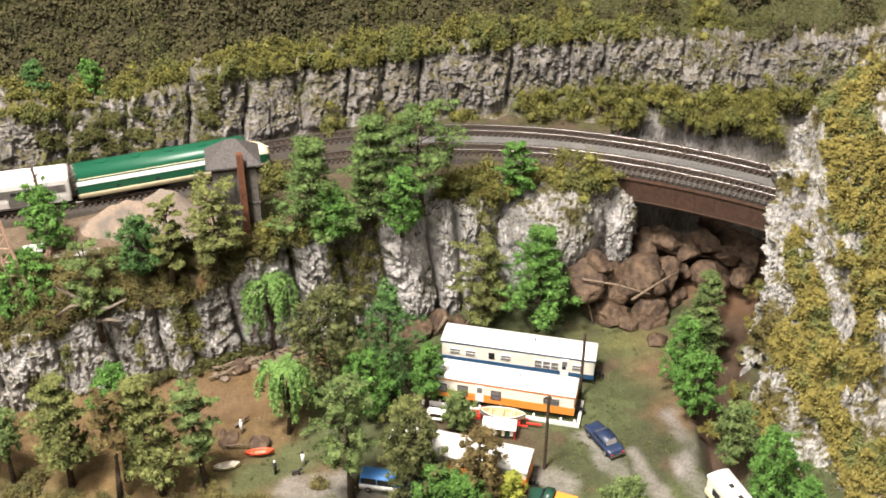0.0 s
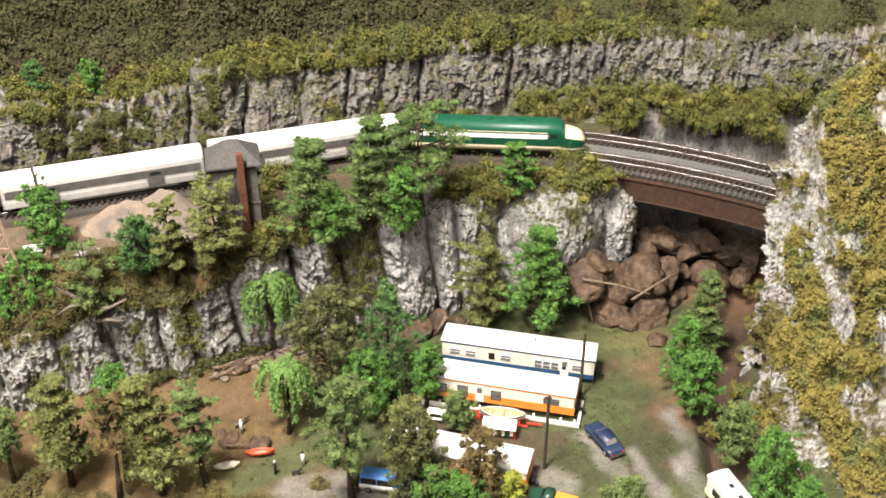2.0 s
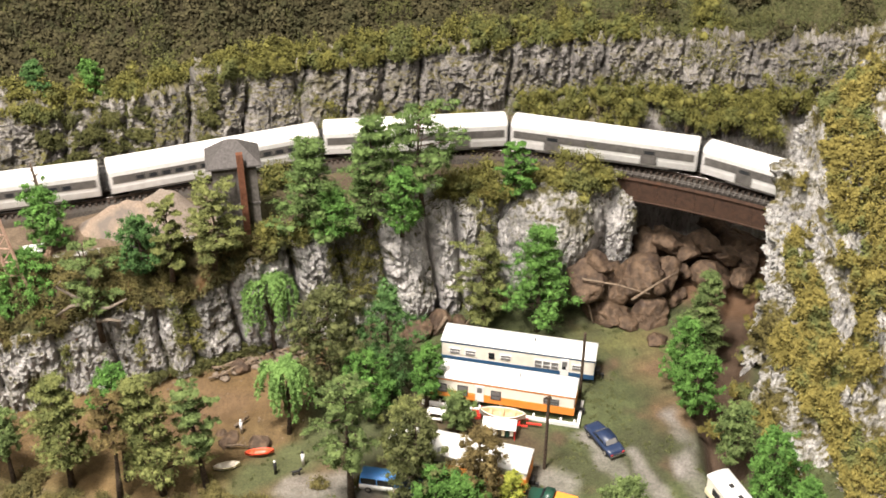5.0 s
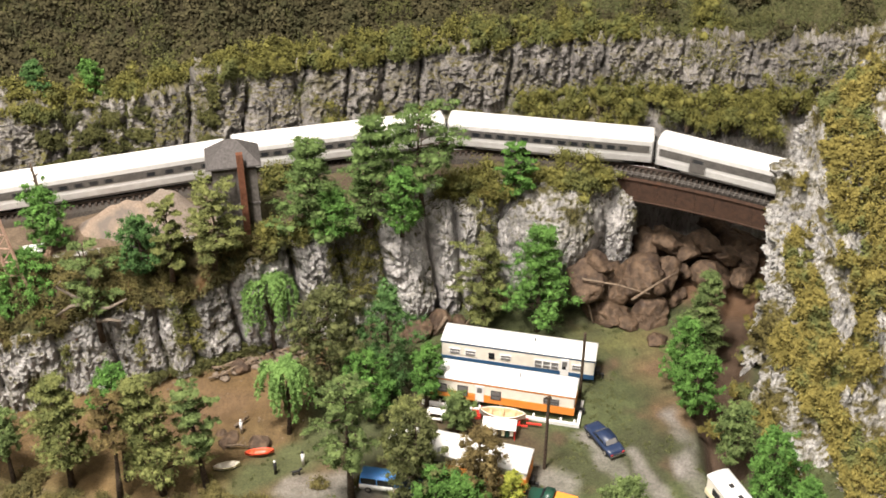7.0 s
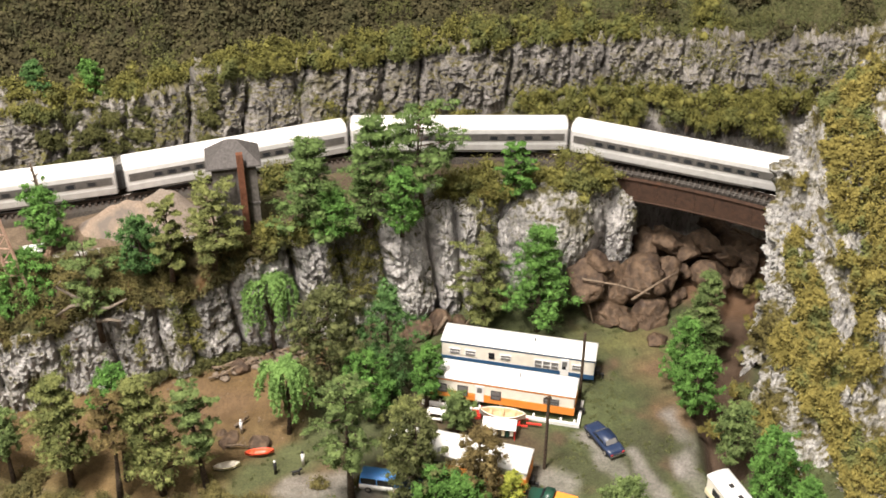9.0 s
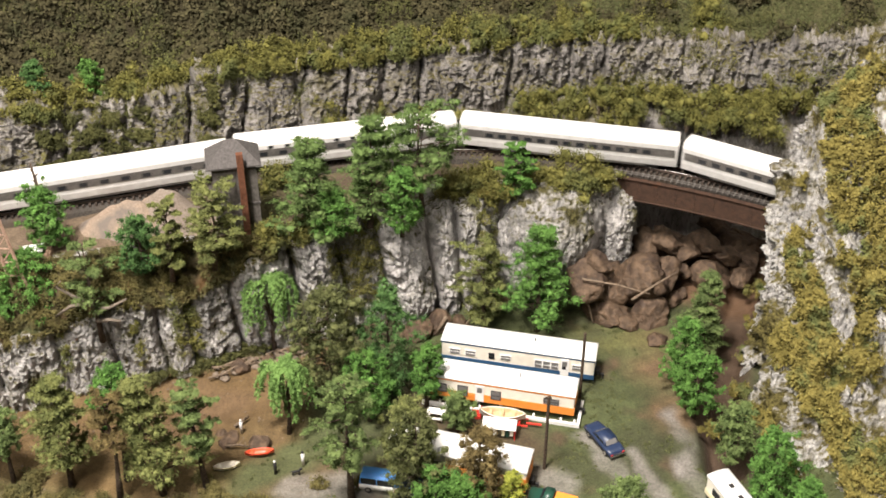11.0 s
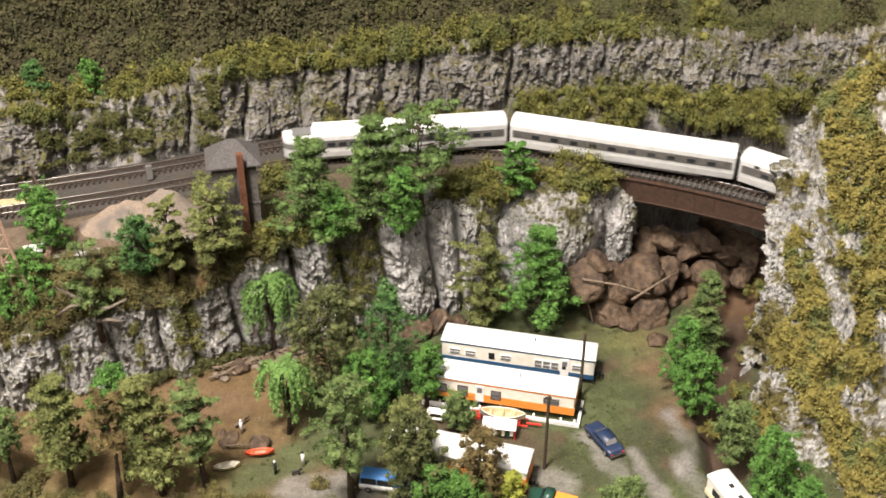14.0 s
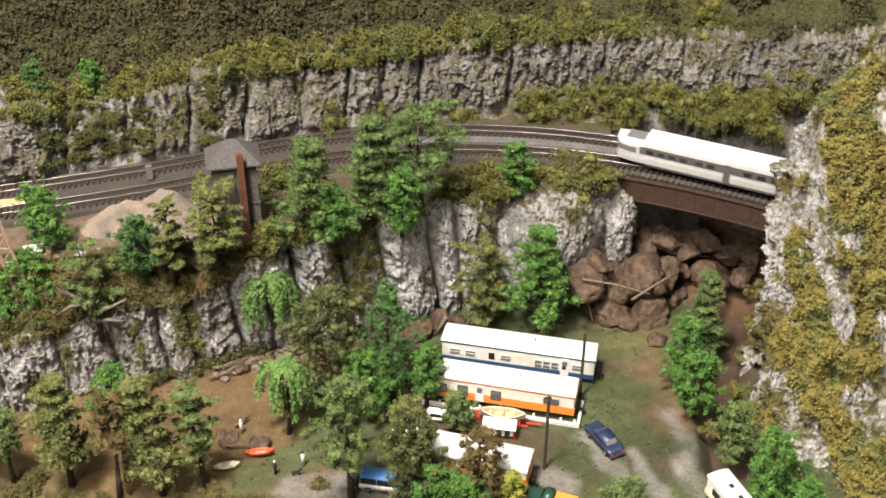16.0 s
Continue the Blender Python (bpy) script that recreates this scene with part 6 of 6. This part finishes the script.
def camp_homes():
    win = [(-0.0792, 0.012, 0.020, 0.027, WHITE, GREYPANE), (-0.0594, 0.012, 0.020, 0.027, WHITE, GREYPANE), (-0.0324, 0.0055, 0.020, 0.027, BLACK, DARKPANE), (-0.0144, 0.012, 0.0205, 0.027, WHITE, GREYPANE),
           (0.0270, 0.0085, 0.0165, 0.027, WHITE, GREYPANE), (0.0374, 0.0085, 0.0165, 0.027, WHITE, GREYPANE), (0.0477, 0.0085, 0.0165, 0.027, WHITE, GREYPANE), (0.0594, 0.005, 0.0185, 0.027, BLACK, DARKPANE), (0.0756, 0.012, 0.0205, 0.027, WHITE, GREYPANE)]
    mobile_home(pose(0.0965, 1.114, 0, 0, 0, -12.5), 0.193, 0.035, 0.038, TEALBLUE, TEALBLUE, "white and ivory mobile home with slate-blue lower stripe", win, 0.0600)
    win = [(-0.0722, 0.010, 0.0155, 0.0265, BLACK, GREYPANE), (-0.0470, 0.011, 0.0135, 0.0275, BLACK, GREYPANE), (-0.0061, 0.0105, 0.0150, 0.0265, BLACK, GREYPANE), (0.0609, 0.017, 0.021, 0.0275, BLACK, GREYPANE)]
    t = mobile_home(pose(0.0735, 1.0455, 0.002, 0, 0, -13.0), 0.177, 0.035, 0.0365, ORANGE, ORANGE, "white and ivory mobile home with orange lower stripe", win, -0.026, True, 0.0115)
    d = thing("timber_skirt", pose(0.0735, 1.0455, 0, 0, 0, -13.0), "white timber footing frame round the orange mobile home", "timber frame")
    boxed("sill", (-0.096, 0.097, -0.026, -0.0225, -0.002, 0.0035), WHITE, d, "", 0.0004)
    boxed("sill", (0.0935, 0.097, -0.0225, 0.019, -0.002, 0.0035), WHITE, d, "", 0.0004)
    for k in range(12):
        x = -0.091 + k * 0.0165
        boxed("stub", (x - 0.0011, x + 0.0011, -0.0225, -0.0185, -0.002, 0.0048), WHITE, d)
    # the camper under the trees, close to the drive
    x, y = 0.0393, 0.9253
    win = [(-0.045, 0.016, 0.018, 0.026, BLACK, GREYPANE), (0.0, 0.012, 0.018, 0.026, BLACK, GREYPANE), (0.042, 0.014, 0.018, 0.026, BLACK, GREYPANE)]
    mobile_home(pose(x, y - 0.004, 0, 0, 0, -16), 0.118, 0.038, 0.037, ORANGE, WHITE, "white caravan with orange lower side among trees", win, 0.022, True, 0.019)
    x, y = 0.3155, 0.8564
    small = mobile_home(pose(x, y, 0, 0, 0, -69), 0.075, 0.026, 0.033, CREAM, WHITE, "small ivory travel trailer with two roof hatches", [(-0.018, 0.011, 0.018, 0.025, BLACK, DARKPANE), (0.018, 0.011, 0.018, 0.025, BLACK, DARKPANE)], 0.0)
    for k in (-0.012, 0.006):
        boxed("roof_hatch", (k - 0.003, k + 0.003, -0.0025, 0.0025, 0.0345, 0.0372), BLACK, small, "small dark roof hatch")


camp_homes()


def sedan(m, paint, label, kind="wagon"):
    t = thing("car", m, label, "car")
    L, W = 0.056, 0.0205
    prof = [(-0.5, 0.0045), (-0.5, 0.0105), (-0.36, 0.0112), (-0.20, 0.0115), (0.24, 0.0115), (0.46, 0.0102), (0.5, 0.0085), (0.5, 0.0045)]
    bm = bmesh.new()
    loft(bm, [[Vector((x * L, yy, z if abs(yy) > 0.4 * W or z < 0.006 else z + 0.0006)) for x, z in prof] for yy in (-0.5 * W, -0.3 * W, 0.3 * W, 0.5 * W)])
    bmesh.ops.bevel(bm, geom=list(bm.edges), offset=0.0007, segments=2, affect="EDGES")
    part("body", bm, STEEL if kind == "van" else paint, t, smooth=True)
    cab = {"wagon": [(-0.30, 0.0112), (-0.20, 0.0172), (0.08, 0.0174), (0.22, 0.0113)], "pickup": [(-0.02, 0.0112), (0.0, 0.0178), (0.16, 0.0178), (0.26, 0.0113)], "van": [(-0.49, 0.011), (-0.47, 0.022), (0.2, 0.022), (0.32, 0.0113)]}[kind]
    bm = bmesh.new()
    loft(bm, [[Vector((x * L, k * W, z)) for x, z in cab] for k in (-0.44, 0.44)])
    bmesh.ops.bevel(bm, geom=list(bm.edges), offset=0.0006, segments=2, affect="EDGES")
    cabin = part("cabin", bm, paint, t, smooth=True)
    for sgn in (-1, 1):
        a, b = cab[1][0] * L, cab[2][0] * L
        zt = cab[1][1]
        mid = 0.5 * (a + b)
        for p0, p1 in ((a + 0.0005, mid - 0.0006), (mid + 0.0006, b + 0.001)):
            boxed("side_window", (p0, p1, *sorted((sgn * 0.44 * W - sgn * 0.0003, sgn * 0.44 * W + sgn * 0.0003)), 0.0122, zt - 0.0012), DARKPANE, cabin)
    for (xa, za), (xb, zb), nm in ((cab[0], cab[1], "rear_window"), (cab[3], cab[2], "windscreen")):
        A, B = Vector((xa * L, 0, za)), Vector((xb * L, 0, zb))
        out = Vector((B.z - A.z, 0, -(B.x - A.x))).normalized() * (0.0003 if xa > 0 else -0.0003)
        p, q = A.lerp(B, 0.18) + out, A.lerp(B, 0.88) + out
        mesh_part(nm, [(p.x, -0.36 * W, p.z), (p.x, 0.36 * W, p.z), (q.x, 0.34 * W, q.z), (q.x, -0.34 * W, q.z)], [(0, 1, 2, 3)], GREYPANE if kind == "wagon" else DARKPANE, cabin)
    for x in (-0.31, 0.31):
        for y in (-0.5 * W + 0.0012, 0.5 * W - 0.0012):
            wheel(t, x * L, y, 0.0042, 0.0026)
    for x in (-0.505, 0.505):
        boxed("bumper", (x * L - 0.0008, x * L + 0.0008, -0.48 * W, 0.48 * W, 0.0048, 0.0066), CHROME, t, "chrome bumper", 0.0003)
    for sgn in (-1, 1):
        boxed("headlight", (0.5 * L - 0.0006, 0.5 * L + 0.0005, *sorted((sgn * 0.28 * W, sgn * 0.44 * W)), 0.0072, 0.0092), CHROME, t)
        boxed("tail_light", (-0.5 * L - 0.0005, -0.5 * L + 0.0006, *sorted((sgn * 0.30 * W, sgn * 0.46 * W)), 0.0072, 0.0092), RED, t)
    return t


def vehicles():
    x, y = 0.1882, 0.9712
    sedan(pose(x, y, 0, 0, 0, 117), NAVY, "dark blue parked sedan on the gravel track")
    x, y = 0.1208, 0.8745
    t = sedan(pose(x, y, 0, 0, 0, 160), FOREST, "dark green pickup parked by the drive", "pickup")
    boxed("load", (-0.026, -0.002, -0.008, 0.008, 0.0105, 0.0150), ORANGE, t, "orange load in the truck bed", 0.0008)
    x, y = -0.0646, 0.8999
    sedan(pose(x, y, 0, 0, 0, -10), BLUE, "silver van with a bright blue top parked under the trees", "van")
    x, y = -0.0245, 0.8896
    sedan(pose(x, y, 0, 0, 0, -12), NAVY, "dark blue parked car under the trees")


vehicles()


def boat(m, L, W, H, mat, inner, label, benches=2):
    t = thing("boat", m, label, "boat")
    out, inn = [], []
    n, k = 13, 9
    for lay, shrink, dst in ((0, 1.0, out), (1, 0.86, inn)):
        for i in range(n):
            u = -1 + 2 * i / (n - 1)
            half = max(0.02, (1 - abs(u) ** 2.6)) * 0.5 * W * shrink
            ring = []
            for j in range(k):
                a = math.pi * j / (k - 1)
                ring.append(Vector((u * 0.5 * L * (1 if lay == 0 else 0.95), -half * math.cos(a), H * (1 - math.sin(a) ** 0.7) * (1 if lay == 0 else 0.9) + (0.1 * H if lay else 0) + 0.25 * H * u * u)))
            dst.append(ring)
    bm = bmesh.new()
    A = [[bm.verts.new(p) for p in r] for r in out]
    B = [[bm.verts.new(p) for p in r] for r in inn]
    for S, flip in ((A, False), (B, True)):
        for r, s in zip(S, S[1:]):
            for j in range(k - 1):
                q = (r[j], s[j], s[j + 1], r[j + 1])
                bm.faces.new(q[::-1] if flip else q).material_index = 1 if flip else 0
    for j in (0, k - 1):
        for i in range(n - 1):
            bm.faces.new((A[i][j], A[i + 1][j], B[i + 1][j], B[i][j]))
    part("hull", bm, [mat, inner], t, smooth=True)
    for i in range(benches):
        u = -0.25 + 0.5 * i / max(1, benches - 1)
        boxed("bench", (u * L - 0.0015, u * L + 0.0015, -0.42 * W, 0.42 * W, 0.62 * H, 0.74 * H), inner, t)
    return t


def camp_gear():
    x, y = 0.0717, 1.0049
    tr = thing("boat_trailer", pose(x, y, 0, 0, 0, -10), "red boat trailer on the camp lawn", "boat trailer")
    for yy in (-0.006, 0.006):
        boxed("rail", (-0.024, 0.03, yy - 0.0008, yy + 0.0008, 0.0052, 0.0068), RED, tr)
    boxed("drawbar", (0.028, 0.046, -0.001, 0.001, 0.0045, 0.0062), RED, tr)
    for yy in (-0.0085, 0.0085):
        wheel(tr, -0.004, yy, 0.004, 0.002)
        boxed("mudguard", (-0.009, 0.001, yy - 0.0018, yy + 0.0018, 0.0085, 0.0096), RED, tr)
    for xx in (-0.018, 0.02):
        boxed("cradle", (xx - 0.001, xx + 0.001, -0.008, 0.008, 0.0066, 0.0102), RED, tr)
    boat(pose(x - 0.001, y, 0.0098, 0, 0, -10), 0.056, 0.019, 0.0085, IVORY, TANWOOD, "cream rowing boat on a red trailer", 3)
    x, y = -0.2467, 0.9307
    boat(pose(x, y, 0.0, 0, 0, 14), 0.030, 0.0115, 0.0055, CREAM, IVORY, "pale yellow rowing boat beached on the mud")
    x, y = -0.2123, 0.9534
    boat(pose(x, y, 0.0, 0, 0, 8), 0.034, 0.0105, 0.005, CANOE, CANOE, "bright orange-red canoe beached on the mud")
    # a stall with hung goods
    x, y = 0.0669, 0.9874
    t = thing("market_stall", pose(x, y, 0, 0, 0, -10), "white-topped camp stall with hanging goods", "stall")
    b = bmesh.new()
    box(b, -0.020, 0.020, -0.004, 0.011, 0.0195, 0.0205, m=pose(0, 0, 0, 22, 0, 0))
    part("canopy", b, WHITE, t, "white sloping canopy")
    for sx in (-0.0185, 0.0185):
        for sy, hh in ((-0.0065, 0.0160), (0.0035, 0.0205)):
            boxed("post", (sx - 0.0007, sx + 0.0007, sy - 0.0007, sy + 0.0007, -0.002, hh), RED, t)
    boxed("hanging_bar", (-0.0185, 0.0185, -0.0070, -0.0062, 0.0152, 0.0160), RED, t)
    boxed("table", (-0.0175, 0.0175, -0.005, 0.0025, 0.007, 0.0082), BROWNWOOD, t)
    for k, mm in enumerate((RED, BLUE, WHITE, BLACK, CREAM, FOREST, IVORY)):
        boxed("hanging_cloth", (-0.0165 + k * 0.0049, -0.0128 + k * 0.0049, -0.0078, -0.0071, 0.0055 - 0.001 * (k % 3), 0.0156), mm, t)
    # picnic bench
    x, y = -0.0082, 1.0168
    t = thing("picnic_table", pose(x, y, 0, 0, 0, -12), "white wooden picnic table on the camp lawn", "picnic table")
    boxed("tabletop", (-0.011, 0.011, -0.004, 0.004, 0.0078, 0.0088), WHITE, t)
    for yy in (-0.0085, 0.0085):
        boxed("bench", (-0.011, 0.011, yy - 0.0016, yy + 0.0016, 0.0045, 0.0054), WHITE, t)
    for xx in (-0.008, 0.008):
        boxed("trestle", (xx - 0.0006, xx + 0.0006, -0.0085, 0.0085, 0.0036, 0.0045), WHITE, t)
        for yy in (-0.005, 0.005):
            boxed("leg", (xx - 0.0006, xx + 0.0006, yy - 0.0006, yy + 0.0006, -0.002, 0.0078), WHITE, t)
    # dark posts
    for (x, y, z, h, w), arm in (((0.1157, 0.9316, 0.0, 0.1077, 0.0045), True), ((0.1686, 1.0536, 0.0, 0.0991, 0.0042), False)):
        t = thing("utility_pole", pose(x, y, z), "dark brown wooden utility pole on the camp lawn", "utility pole", "camp poles")
        bm = bmesh.new()
        tube(bm, [(0, 0, -0.004), (0, 0, h)], [0.0021, 0.0017], 10)
        part("post", bm, BARK, t)
        if arm:
            boxed("arm", (-0.0045, 0.003, -0.0010, 0.0010, h - 0.003, h - 0.001), BARK, t)
    # entrance steps
    m = pose(0.0735, 1.0455, 0, 0, 0, -13.0)
    st = thing("entrance_steps", m @ pose(-0.026, -0.0325, 0), "red steps at the mobile home door", "steps")
    for k in range(3):
        boxed("tread", (-0.005, 0.005, -0.004 + k * 0.0025, -0.0015 + k * 0.0025, -0.002, 0.002 + k * 0.0022), RED, st)
    for sx in (-0.0052, 0.0052):
        boxed("handrail", (sx - 0.0004, sx + 0.0004, -0.004, 0.0035, 0.0125, 0.0133), RED, st)
        boxed("baluster", (sx - 0.0004, sx + 0.0004, -0.004, -0.0032, -0.001, 0.0126), RED, st)
    # painted figurines, plain shapes
    for (x, y), a, b in (((-0.1902, 0.9227), BLACK, WHITE), ((-0.1602, 0.937), WHITE, BLACK), ((-0.1215, 0.9406), TANWOOD, WHITE), ((-0.2387, 0.9903), WHITE, WHITE)):
        bm = bmesh.new()
        tube(bm, [(0, 0, -0.001), (0, 0, 0.009), (0, 0, 0.0155), (0, 0, 0.0165)], [0.0016, 0.0019, 0.0023, 0.0010], 9)
        tube(bm, [(0, 0, 0.0165), (0, 0, 0.0178), (0, 0, 0.0195), (0, 0, 0.0203)], [0.0007, 0.0015, 0.0014, 0.0005], 9)
        for q in bm.faces:
            q.material_index = 1 if q.calc_center_median().z > 0.0165 else 0
        ob = part("figurine", bm, [a, b], smooth=True)
        ob.matrix_world = pose(x, y, 0)
        tagged(ob, "tiny plain painted figurine standing on the ground", "figurine", "figurines")
    x, y = -0.1662, 0.9209
    t = thing("toy_dog", pose(x, y, 0, 0, 0, 20), "tiny black model dog standing on bare earth", "dog")
    boxed("body", (-0.005, 0.004, -0.0013, 0.0013, 0.0035, 0.0062), BLACK, t, "", 0.0006)
    boxed("head", (0.0035, 0.0072, -0.001, 0.001, 0.0058, 0.0085), BLACK, t, "", 0.0005)
    for xx in (-0.0042, 0.003):
        for yy in (-0.0009, 0.0009):
            boxed("leg", (xx - 0.0005, xx + 0.0005, yy - 0.0005, yy + 0.0005, -0.001, 0.0038), BLACK, t)
    boxed("tail", (-0.0075, -0.0046, -0.0004, 0.0004, 0.0055, 0.0064), BLACK, t)


camp_gear()


def motions():
    """The train runs along the near track; its nose's place on the line, by time."""
    times = [0.0, 1.5, 2.5, 3.5, 7.0, 9.0, 12.5, 13.5, 14.5, 16.0]
    nose = [0.013, 0.338, 0.551, 0.774, 1.574, 2.037, 2.830, 3.064, 3.290, 3.633]
    lead = 0.0
    for ob, length in TRAIN:
        rows = []
        for k in range(0, 65):
            t = 0.25 * k
            mid = np.interp(t, times, nose) - lead - 0.5 * length
            ax, ay, _ = on_track(mid - 0.36 * length)
            bx, by, _ = on_track(mid + 0.36 * length)
            cx, cy, _ = on_track(mid)
            rows.append((t, pose(0.5 * (ax + bx), 0.5 * (ay + by), RAIL_Z, 0, 0, math.degrees(math.atan2(by - ay, bx - ax)))))
        walk(ob, rows)
        lead += length


motions()
